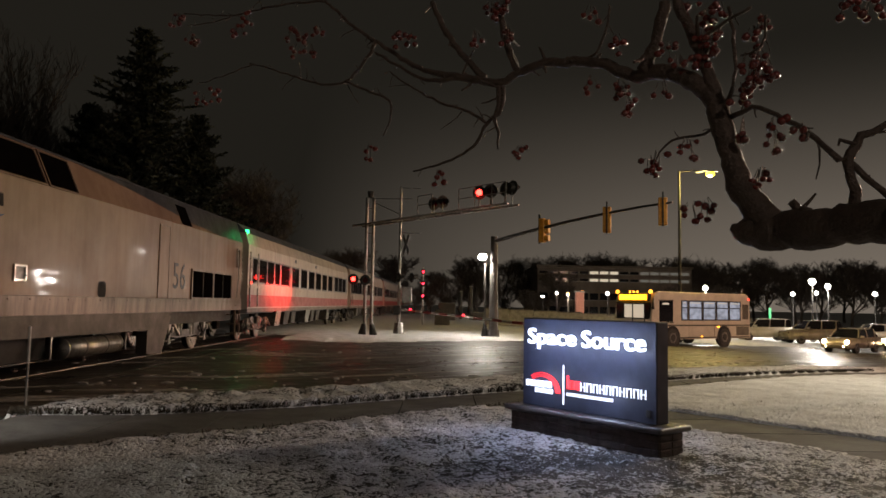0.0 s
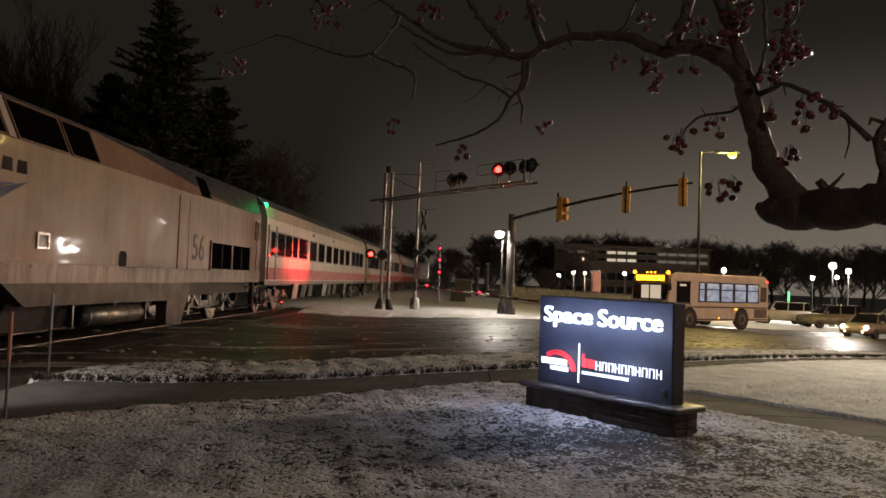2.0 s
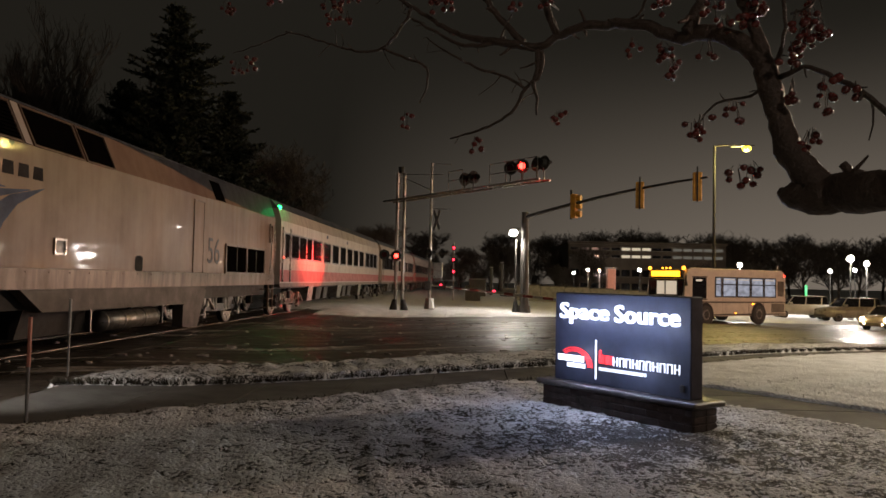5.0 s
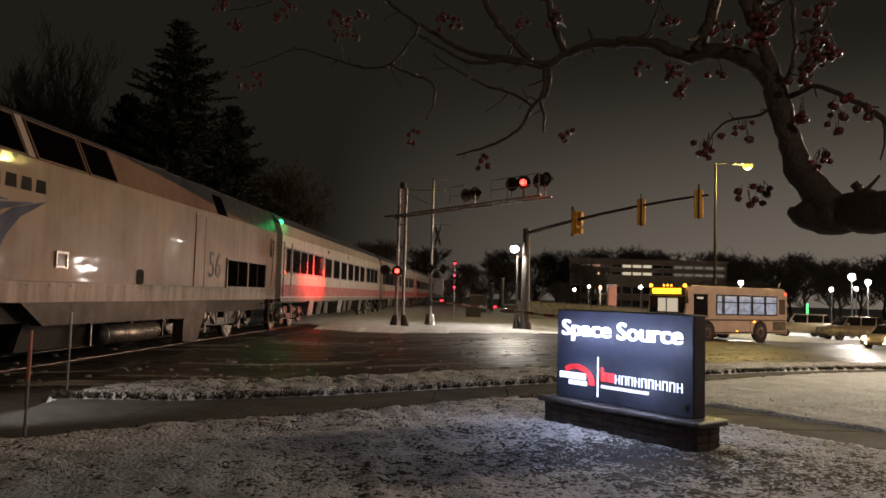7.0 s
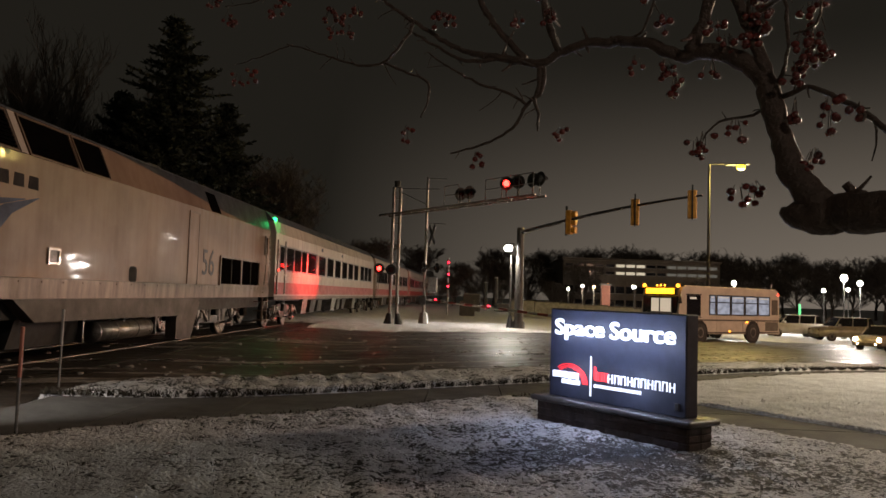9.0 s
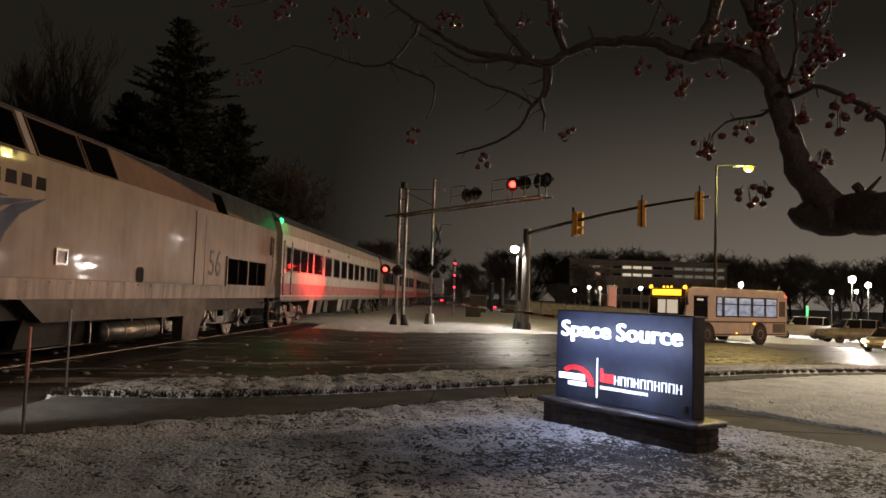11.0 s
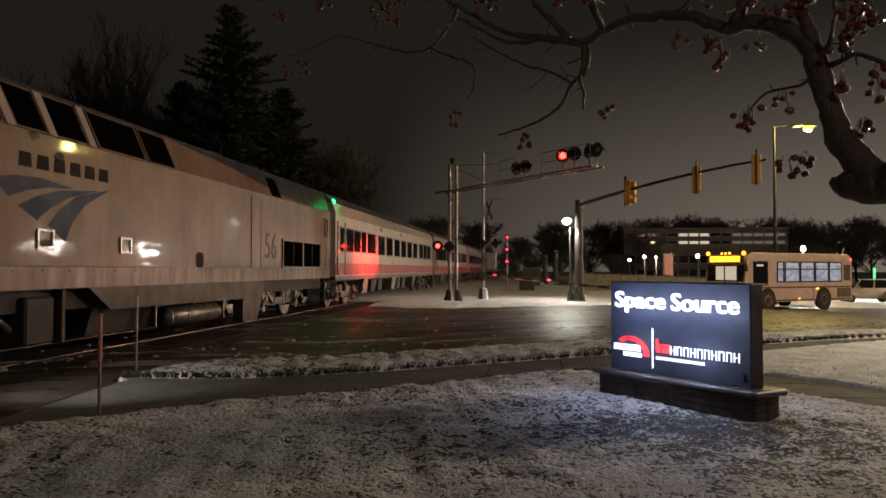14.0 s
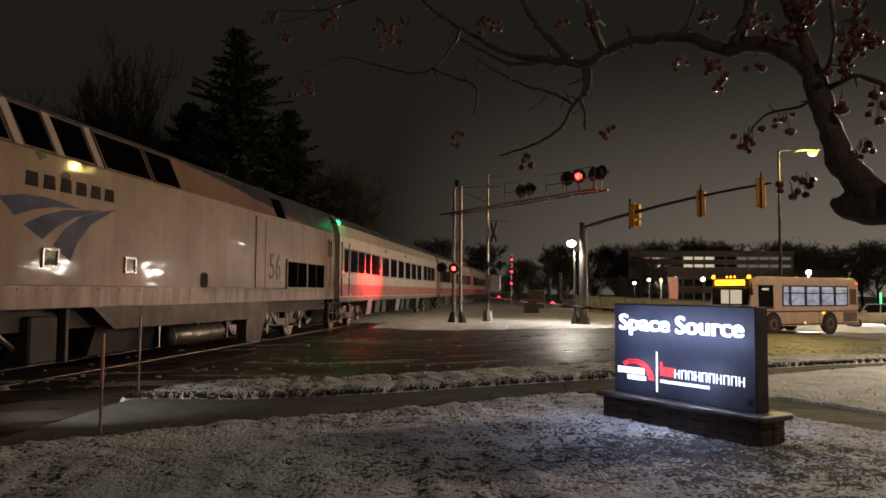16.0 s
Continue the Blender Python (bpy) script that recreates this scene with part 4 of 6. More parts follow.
    if lit:
        bm = ball((1.36, y0 + 0.55, RAIL + 3.78), 0.085)
        part("marker_lamp", bm, G_GREEN, c, "glowing green marker lamp")
        part("tail_lamp", ball((1.53, y0 + 0.62, RAIL + 2.04), 0.055), G_TAIL, c, "red marker lamp")
    for a in (8.0, 13.0):
        plate("emblem_mark", rect(y0 + a, y0 + a + 0.35, RAIL + 3.1, RAIL + 3.25), M_NAVY, c, 0.006, "small navy emblem")
    return c


coach(0.25, "silver passenger coach with red stripe and dark windows", True)
for k in (1, 2, 3):
    coach(0.25 + 26.2 * k, "silver passenger coach with red stripe further along the train")


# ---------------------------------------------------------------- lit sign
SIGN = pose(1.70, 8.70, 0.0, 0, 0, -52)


def monument_sign():
    s = thing("monument_sign", "black illuminated monument sign with white letters on a masonry plinth", "sign", SIGN)
    plinth = part("plinth", bx(-1.09, 1.09, -0.195, 0.195, -0.08, 0.24, 0.015), M_PLINTH, s, "dark brown masonry plinth")
    for row in range(3):
        off = 0.0 if row % 2 else 0.16
        for k in range(8):
            a = max(-1.085 + k * 0.32 - off, -1.085)
            b = min(-1.085 + k * 0.32 - off + 0.312, 1.085)
            if b - a > 0.06:
                part("block", bx(a, b, -0.202, -0.15, row * 0.078, 0.072 + row * 0.078, 0.008), M_PLINTH, plinth)
        for k in range(2):
            part("block", bx(1.05, 1.097, -0.19 + k * 0.2, 0.004 + k * 0.19, row * 0.078, 0.072 + row * 0.078, 0.008), M_PLINTH, plinth)
    part("cap", bx(-1.16, 1.16, -0.265, 0.265, 0.235, 0.305, 0.03, None, 3), M_CAP, s, "wet dark stone cap")
    part("cabinet", bx(-0.99, 0.99, -0.10, 0.10, 0.30, 1.362, 0.012), M_SIGNBOX, s, "black enamelled steel cabinet")
    face = lambda x, z: Matrix.Translation((x, -0.102, z)) @ pose(0, 0, 0, 90, 0, 0)
    lettering("sign_word", "Space", 0.245, G_TEXT, s, face(-0.88, 0.995), 0.02, 0.0036, 0.768, "glowing bold white letters")
    lettering("sign_word", "Source", 0.192, G_TEXT, s, face(-0.012, 1.046), 0.02, 0.0036, 0.872, "glowing bold white letters")
    back = lambda x, z: Matrix.Translation((x, 0.102, z)) @ pose(0, 0, 0, 90, 0, 180)
    lettering("sign_word", "Space", 0.245, G_TEXT, s, back(0.88, 0.995), 0.02, 0.0036, 0.768, "glowing bold white letters on the back")
    lettering("sign_word", "Source", 0.192, G_TEXT, s, back(0.012, 1.046), 0.02, 0.0036, 0.872, "glowing bold white letters on the back")
    part("divider", bx(-0.309, -0.300, -0.115, -0.099, 0.37, 0.825), G_TEXT, s, "glowing white divider line")

    def bars(items, mat, label):
        for x, z, w, h in items:
            part("letter_bar", bx(x, x + w, -0.114, -0.099, z, z + h, 0.003), mat, s, label)
    # emblem of red arcs
    for rx0, rx1, rz0, rz1 in ((0.222, 0.232, 0.164, 0.172), (0.246, 0.258, 0.182, 0.191), (0.273, 0.289, 0.203, 0.215)):
        bm = bmesh.new()
        cx, cz, n = -0.65, 0.50, 24
        vv = []
        for k in range(n + 1):
            a = radians(132 - 134 * k / n)
            g = 0.5 * (0.3 + 0.7 * k / n)
            row = []
            for d, y in ((-1, -0.099), (1, -0.099), (1, -0.113), (-1, -0.113)):
                rx, rz = (rx0 + rx1) / 2 + d * g * (rx1 - rx0), (rz0 + rz1) / 2 + d * g * (rz1 - rz0)
                row.append(bm.verts.new((cx + rx * math.cos(a), y, cz + rz * math.sin(a))))
            vv.append(row)
        for i in range(n):
            for j in range(4):
                bm.faces.new((vv[i][j], vv[i][(j + 1) % 4], vv[i + 1][(j + 1) % 4], vv[i + 1][j]))
        bmesh.ops.recalc_face_normals(bm, faces=bm.faces)
        part("emblem_arc", bm, G_TEXTRED, s, "glowing red emblem arc")
    bars([(-0.92 + 0.0625 * k, 0.540 + 0.003 * (k % 2), 0.046, 0.072) for k in range(7)], G_TEXT, "glowing white letter bar")
    bars([(-0.765 + 0.0435 * k, 0.474, 0.028, 0.050) for k in range(7)], G_TEXT, "glowing white letter bar")
    bars([(-0.25, 0.56, 0.026, 0.15), (-0.215, 0.56, 0.032, 0.095), (-0.165, 0.56, 0.03, 0.095), (-0.125, 0.56, 0.03, 0.095), (-0.085, 0.56, 0.03, 0.095)], G_TEXTRED, "glowing red letter bar")
    for k in range(10):
        x, z0, w, h, t = -0.043 + 0.0928 * k, 0.548, 0.066, 0.100, 0.010
        mid = z0 + (0.046 if k % 3 == 0 else h - t)
        bars([(x, z0, t, h), (x + w - t, z0, t, h), (x + t, mid, w - 2 * t, t)], G_TEXT, "glowing white letter bar")
    bars([(-0.25 + 0.0383 * k, 0.478, 0.020, 0.034) for k in range(18)], G_TEXT, "glowing white letter bar")
    part("switch_box", bx(0.86, 0.92, -0.118, -0.099, 0.37, 0.45, 0.008), M_POLE, s)


monument_sign()


# ---------------------------------------------------------------- crossing equipment
def flasher(parent, c, aim, lit=None, r=0.15, back=0.26):
    """Round flashing-light head at c that looks along aim: black disc, hood and lens."""
    a = Vector(aim).normalized()
    c = Vector(c)
    head = part("flasher_head", cyl(c - a * 0.16, c, 0.11, back * 0.62, 18), M_BLACK, parent, "black flasher head")
    part("target_disc", cyl(c - a * 0.01, c + a * 0.008, back, back, 28), M_BLACK, head)
    bm = bmesh.new()
    rot = a.to_track_quat("Z", "Y").to_matrix()
    pts = []
    for k in range(15):
        t = radians(-30 + k * 17.2)
        d = rot @ Vector((math.cos(t) * r, math.sin(t) * r, 0))
        pts.append((c + d, c + d + a * (0.26 if d.z > 0 else 0.15)))
    va, vb = [bm.verts.new(p) for p, q in pts], [bm.verts.new(q) for p, q in pts]
    for i in range(14):
        bm.faces.new((va[i], va[i + 1], vb[i + 1], vb[i]))
    bmesh.ops.solidify(bm, geom=list(bm.faces), thickness=0.006)
    part("hood", bm, M_BLACK, head)
    part("lens", cyl(c + a * 0.008, c + a * 0.03, r * 0.95, r * 0.85, 20), M_CLEAR, head, "dark red lens")
    return head


BULBS = []


def bulb(parent, a, b, aim, r=0.10):
    """Added glowing red ball that stands in for a flashing pair: it moves between the two lenses."""
    ob = part("flash_stand_in", ball((0, 0, 0), r, None, 14, 8), G_RED, parent, "red glowing ball standing in for two flashing lamps")
    d = Vector(aim).normalized() * 0.07
    BULBS.append((ob, Vector(a) + d, Vector(b) + d))
    return ob


def cantilever():
    g = thing("crossing_cantilever", "galvanised railway crossing cantilever with red flashing lights", "crossing signal", pose(-3.55, 35.9, float(gz(-3.55, 35.9))))
    for dx in (-0.16, 0.16):
        part("mast", cyl((dx, 0, 0), (dx, 0, 6.55), 0.085, 0.075, 14), M_GALV, g)
        part("base_skirt", cyl((dx * 1.7, 0, -0.05), (dx * 1.2, 0, 0.5), 0.20, 0.11, 12), M_BLACK, g)
    for z in (1.2, 2.4, 3.6, 4.8, 6.0):
        part("tie", bx(-0.2, 0.2, -0.03, 0.03, z, z + 0.06, 0.008), M_GALV, g)
    part("bell", cyl((0, 0, 6.55), (0, 0, 6.85), 0.13, 0.16, 16), M_BLACK, g)
    d = Vector((0.62, -0.785, 0))
    q = Vector((0.785, 0.62, 0)) * 0.28
    tip = d * 9.9
    for s, z in ((-1, 5.25), (1, 5.25)):
        a, b = -d * 1.1 + q * s, tip + q * s
        raw("chord", *tubes([[(a.x, a.y, z, 0.055), (b.x, b.y, z + 0.05, 0.045)]], 8), M_GALV, g)
    paths = []
    for k in range(14):
        p, r_ = d * (k * 0.7 + 0.2) + q * (1 if k % 2 else -1), d * (k * 0.7 + 0.9) + q * (-1 if k % 2 else 1)
        paths.append([(p.x, p.y, 5.27, 0.022), (r_.x, r_.y, 5.27, 0.022)])
    for path in paths:
        raw("brace", *tubes([path], 6), M_GALV, g)
    paths = []
    for s in (4.2, 5.2, 7.0, 8.0, 9.0, 9.8):
        p = d * s - q
        paths.append([(p.x, p.y, 5.27, 0.02), (p.x, p.y, 6.15, 0.02)])
    for a, b in ((4.2, 5.2), (7.0, 9.8)):
        for z in (5.75, 6.15):
            pa, pb = d * a - q, d * b - q
            paths.append([(pa.x, pa.y, z, 0.018), (pb.x, pb.y, z, 0.018)])
    paths += [[(0.0, 0, 6.4, 0.018), (d.x * 2.6, d.y * 2.6, 5.5, 0.018)], [(0.0, 0, 6.5, 0.018), (d.x * 3.4, d.y * 3.4, 6.15, 0.018)]]
    for path in paths:
        raw("guard_rail", *tubes([path], 6), M_GALV, g)
    aim = Vector((-0.25, -1.0, -0.10))
    fl = [d * 7.95, d * 8.62]
    pos = [Vector((p.x, p.y - 0.1, 5.93)) for p in fl]
    for p in pos:
        flasher(g, p, aim, None, 0.15, 0.27)
        part("flasher_arm", cyl((p.x, p.y + 0.1, 5.28), (p.x, p.y + 0.1, 5.93), 0.03, 0.03, 8), M_GALV, g)
    bulb(g, pos[0], pos[1], aim, 0.125)
    for s, z in ((9.45, 5.93), (9.85, 5.93), (5.0, 5.78), (5.6, 5.8)):
        p = d * s
        flasher(g, (p.x, p.y, z), (0.7, 0.6, -0.05) if s > 9 else (0.55, -0.8, -0.1), None, 0.16, 0.28)
        part("flasher_arm", cyl((p.x, p.y, 5.28), (p.x, p.y, z), 0.03, 0.03, 8), M_GALV, g)
    aim2 = Vector((0.1, -1.0, -0.05))
    pos2 = [Vector((-0.72, -0.2, 2.62)), Vector((-0.15, -0.22, 2.58))]
    for p in pos2:
        flasher(g, p, aim2, None, 0.15, 0.25)
    part("cross_arm", cyl((-0.8, -0.05, 2.6), (0.2, -0.05, 2.6), 0.035, 0.035, 8), M_GALV, g)
    bulb(g, pos2[0], pos2[1], aim2, 0.105)


cantilever()


def crossing_post():
    g = thing("crossing_post", "tall galvanised crossing post with crossbuck and lowered gate", "crossing signal", pose(-2.22, 38.1, float(gz(-2.2, 38.1))))
    part("post", cyl((0, 0, 0), (0, 0, 7.45), 0.085, 0.06, 14), M_GALV, g)
    part("base", cyl((0, 0, -0.05), (0, 0, 0.55), 0.28, 0.2, 8), M_GALV, g)
    for z in (7.4, 5.1):
        raw("top_arm", *tubes([[(0, 0, z, 0.02), (1.0, -0.1, z - 0.04, 0.02)]], 6), M_GALV, g)
    for s in (-1, 1):
        b = part("crossbuck_board", bx(-0.6, 0.6, -0.012, 0.012, -0.115, 0.115, 0.004), M_GALV, g, "bare metal back of the crossbuck board")
        b.matrix_basis = pose(0.3, -0.08 + 0.026 * s, 4.5, 0, 52 * s, -64)
    for x in (-0.05, 0.62):
        flasher(g, (x, -0.1, 2.82), (0.8, 0.5, 0), None, 0.15, 0.25)
    part("cross_arm", cyl((-0.1, 0, 2.82), (0.7, 0, 2.82), 0.035, 0.035, 8), M_GALV, g)
    part("gate_motor", bx(0.15, 0.65, -0.2, 0.2, 1.55, 2.35, 0.03), M_GALV, g, "grey steel relay box")
    part("counterweight", bx(-0.25, 0.1, -0.3, 0.0, 0.95, 1.4, 0.03), M_GRIME, g)
    d = Vector((0.62, -0.785, 0))
    for k in range(16):
        a, b = d * (0.25 + k * 0.62), d * (0.25 + (k + 1) * 0.62)
        za, zb = 1.20 - 0.030 * k, 1.20 - 0.030 * (k + 1)
        raw("gate_arm", *tubes([[(a.x, a.y, za, 0.06), (b.x, b.y, zb, 0.06)]], 6), (M_WHITEP, M_REDP)[k % 2], g, "striped gate arm section")
    for s in (1.0, 5.1, 9.6):
        p = d * s
        part("gate_lamp", ball((p.x, p.y, 1.27 - 0.048 * s), 0.06), G_REDDIM, g, "small red gate lamp")


crossing_post()


def far_signal():
    g = thing("railway_signal", "slender mast carrying three small red lamps", "railway signal", pose(-1.48, 55.2, float(gz(-1.48, 55.2))))
    part("mast", cyl((0, 0, 0), (0, 0, 4.2), 0.06, 0.05, 10), M_GALV, g)
    for z in (3.85, 2.98, 2.1):
        part("lamp_head", bx(-0.13, 0.13, -0.1, 0.1, z - 0.2, z + 0.2, 0.03), M_BLACK, g)
        part("red_lamp", ball((0, -0.12, z), 0.085), G_REDDIM, g, "glowing red lamp")
    part("relay_cabinet", bx(0.9, 2.0, -0.4, 0.4, 0.0, 1.1, 0.03), M_POLE, g)


far_signal()


def signal_head(parent, p, yaw, three=True):
    h = new("signal_head")
    h.parent = parent
    h.matrix_basis = pose(*p, 0, 0, yaw)
    part("housing", bx(-0.17, 0.17, -0.13, 0.13, -0.55, 0.55, 0.03), M_SIGYEL, h, "yellow signal housing")
    for z in (-0.36, 0.0, 0.36):
        part("visor", cyl((0, -0.13, z), (0, -0.33, z), 0.15, 0.15, 14), M_SIGYEL, h)
    part("hanger", bx(-0.03, 0.03, 0.1, 0.2, -0.6, 0.75, 0.0), M_BLACK, h)
    return h


def signal_pole():
    g = thing("traffic_signal_pole", "steel pole with long mast arm and yellow traffic signals", "traffic signal", pose(2.5, 37.2, float(gz(2.5, 37.2))))
    part("pole", cyl((0, 0, 0), (0, 0, 4.95), 0.23, 0.17, 18), M_POLE, g, "weathered dark steel pole")
    part("pole_base", cyl((0, 0, -0.05), (0, 0, 0.35), 0.33, 0.30, 12), M_POLE, g)
    part("side_post", cyl((-0.42, 0, 0), (-0.42, 0, 3.6), 0.06, 0.05, 10), M_POLE, g)
    part("side_post_base", cyl((-0.42, 0, -0.05), (-0.42, 0, 0.6), 0.2, 0.08, 10), M_BLACK, g)
    d = Vector((0.61, -0.79, 0))
    path = [(d.x * s, d.y * s, 4.70 + 0.95 * (1 - (1 - s / 10.4) ** 1.6), 0.095 - 0.005 * s) for s in (0, 1.5, 3, 5, 7, 9, 10.4)]
    raw("mast_arm", *tubes([path], 10), M_GRIME, g, "dark tapered mast arm")
    part("luminaire", bx(-0.75, -0.3, -0.2, 0.2, 4.06, 4.16, 0.04), M_POLE, g)
    part("luminaire_glass", ball((-0.58, 0.0, 3.92), 0.21, None, 14, 9, 0.8), G_WHITE, g, "glaring white lamp")
    raw("luminaire_arm", *tubes([[(0, 0, 4.0, 0.03), (-0.4, 0, 4.0, 0.03)]], 8), M_GALV, g)
    for s, z, yaw in ((3.35, 5.02, 60), (7.15, 5.22, 165), (9.95, 5.33, 165)):
        signal_head(g, (d.x * s, d.y * s, z), yaw)


signal_pole()


def stake(x, y, h, lean, mat, label):
    s = thing("marker_stake", label, "stake", pose(x, y, float(gz(x, y)) - 0.05, lean, lean * 0.7, 0), "driveway marker stakes")
    part("rod", cyl((0, 0, 0), (0, 0, h), 0.016, 0.014, 8), M_GALV, s)
    part("sleeve", cyl((0, 0, h * 0.55), (0, 0, h + 0.005), 0.019, 0.018, 8), mat, s)


stake(-4.31, 7.2, 1.06, 1.8, M_ORANGEP, "thin marker stake with a faded orange upper half")
stake(-5.5, 10.11, 1.04, 0.5, M_WHITEP, "thin pale grey marker stake in snow")


# ---------------------------------------------------------------- bus
def road_wheel(parent, x, y, r, w, outward, hub):
    """Wheel in vehicle space: x forward, y to the left."""
    t = part("wheel", cyl((x, y, r), (x, y + outward * w, r), r, r, 26), M_TYRE, parent)
    part("rim", cyl((x, y + outward * (w - 0.01), r), (x, y + outward * (w + 0.02), r), r * 0.62, r * 0.55, 20), hub, t)
    part("hub_cap", cyl((x, y + outward * (w + 0.02), r), (x, y + outward * (w + 0.035), r), r * 0.40, r * 0.34, 18), M_TYRE, t)
    return t


def bus():
    z = float(gz(13.3, 42.1)) - 0.09
    b = thing("city_bus", "cream city bus with lit windows and amber destination display", "bus", pose(13.35, 42.15, z, 0, 0, -145.2))
    L, R, W, T = 4.15, 4.5, 1.25, 2.82
    bm = bmesh.new()
    prism([(-R, 0.38), (L - 0.05, 0.38), (L, 0.9), (L - 0.1, 1.5), (L - 0.28, T - 0.2), (L - 0.45, T), (-R + 0.2, T), (-R, T - 0.25)], -W, W, "y", bm)
    part("body", bm, M_BUS, b)
    part("roof_rail", bx(-R + 0.3, L - 0.6, W - 0.12, W - 0.02, T - 0.02, T + 0.07, 0.02), M_BUS, b)
    # side windows, each with frame and top light
    for x0, x1 in ((1.18, 1.62), (-0.05, 1.02), (-1.25, -0.20), (-2.42, -1.4), (-3.55, -2.57)):
        w = part("window", bx(x0, x1, W, W + 0.012, 1.42, 2.40, 0.004), G_BUSWIN, b, "window lit from inside")
        for a, c, d, e in ((x0 - 0.05, x0 + 0.02, 1.38, 2.45), (x1 - 0.02, x1 + 0.05, 1.38, 2.45)):
            part("window_frame", bx(a, c, W + 0.001, W + 0.03, d, e, 0.004), M_BLACK, w)
        for d in (1.38, 2.03, 2.40):
            part("window_frame", bx(x0, x1, W + 0.001, W + 0.028, d, d + 0.06, 0.004), M_BLACK, w)
        part("ceiling_strip", bx(x0 + 0.1, x1 - 0.1, W + 0.012, W + 0.016, 2.30, 2.35, 0.002), G_BUSWARM, w)
    part("driver_window", bx(2.35, 3.45, W, W + 0.012, 1.32, 2.4, 0.004), M_GLASS, b)
    part("cab_lamp", bx(2.7, 3.2, W + 0.013, W + 0.018, 2.2, 2.3, 0.002), G_BUSWARM, b)
    for zc in (2.46, 1.30):
        part("driver_window_frame", bx(2.3, 3.5, W + 0.001, W + 0.03, zc - 0.05, zc, 0.004), M_BLACK, b)
    part("rear_vent", bx(-R + 0.15, -3.78, W, W + 0.012, 1.45, 2.3, 0.004), M_BUSTRIM, b)
    part("engine_door", bx(-R + 0.12, -3.2, W, W + 0.018, 0.55, 1.05, 0.006), M_BUSTRIM, b)
    part("access_flap", bx(0.0, 1.05, W, W + 0.014, 0.52, 1.3, 0.006), M_BUS, b)
    part("belt_trim", bx(-R + 0.05, L - 0.4, W, W + 0.02, 1.08, 1.16, 0.006), M_BUSTRIM, b)
    part("skirt_trim", bx(-R + 0.05, L - 0.5, W, W + 0.015, 0.42, 0.50, 0.004), M_BUSTRIM, b)
    for x in (-2.5, -1.2, 0.9):
        part("panel_joint", bx(x, x + 0.02, W, W + 0.012, 0.5, 1.1), M_BUSTRIM, b)
    for x in (2.4, -2.05):
        arch = cyl((x, W - 0.02, 0.48), (x, W + 0.018, 0.48), 0.62, 0.62, 28)
        part("wheel_arch", arch, M_BLACK, b)
        road_wheel(b, x, W - 0.24, 0.47, 0.28, 1, M_GALV)
        road_wheel(b, x, -W + 0.24, 0.47, 0.28, -1, M_GALV)
    # front face
    F_ = L - 0.13
    part("windscreen", bx(F_ - 0.1, F_ + 0.04, -1.15, 1.15, 1.2, 2.33, 0.03), M_GLASS, b)
    part("cab_glow", bx(F_ + 0.04, F_ + 0.05, -0.55, 0.75, 1.5, 2.2, 0.003), G_BUSWARM, b, "lit interior behind the windscreen")
    for y in (-0.02, 0.78):
        part("windscreen_pillar", bx(F_ + 0.045, F_ + 0.075, y, y + 0.07, 1.2, 2.33, 0.005), M_BLACK, b)
    part("destination_box", bx(F_ - 0.25, F_ + 0.02, -1.05, 1.05, 2.36, 2.78, 0.02), M_BLACK, b)
    d = part("destination_display", bx(F_ + 0.02, F_ + 0.035, -0.95, 0.95, 2.42, 2.72, 0.003), G_DEST, b, "amber glowing display")
    for k in range(9):
        part("display_bar", bx(F_ + 0.035, F_ + 0.045, -0.88 + k * 0.2, -0.78 + k * 0.2, 2.46, 2.68, 0.003), G_AMBER, d)
    for y in (-1.12, -0.25, 0.0, 0.25, 1.12):
        part("marker_lamp", ball((F_ - 0.05, y, 2.86), 0.055 if abs(y) < 1 else 0.10), G_AMBER, b, "amber marker lamp")
    part("bumper", bx(L - 0.1, L + 0.12, -1.2, 1.2, 0.38, 0.75, 0.05), M_BUSTRIM, b)
    for y in (-0.95, 0.95):
        part("headlamp", bx(L - 0.02, L + 0.05, y - 0.15, y + 0.15, 0.82, 1.0, 0.02), G_HEAD, b, "lit headlamp")
    part("rear_marker", ball((-R + 0.12, W + 0.01, 2.6), 0.06), G_TAIL, b, "red marker lamp")
    part("side_marker", bx(-1.62, -1.42, W + 0.012, W + 0.03, 1.0, 1.07, 0.005), G_AMBER, b)
    part("side_marker", bx(-0.1, 0.02, W + 0.012, W + 0.03, 0.50, 0.56, 0.005), G_AMBER, b)
    part("rear_bumper", bx(-R - 0.1, -R + 0.06, -1.2, 1.2, 0.4, 0.75, 0.05), M_BUSTRIM, b)
    raw("roof_antenna", *tubes([[(-R + 0.5, 1.0, T, 0.03), (-R + 0.3, 1.0, T + 0.38, 0.03)]], 6), M_GALV, b)
    raw("mirror", *tubes([[(L - 0.2, W + 0.02, 2.5, 0.03), (L + 0.15, W + 0.3, 2.3, 0.04), (L + 0.15, W + 0.3, 1.95, 0.09)]], 8), M_BLACK, b)


bus()


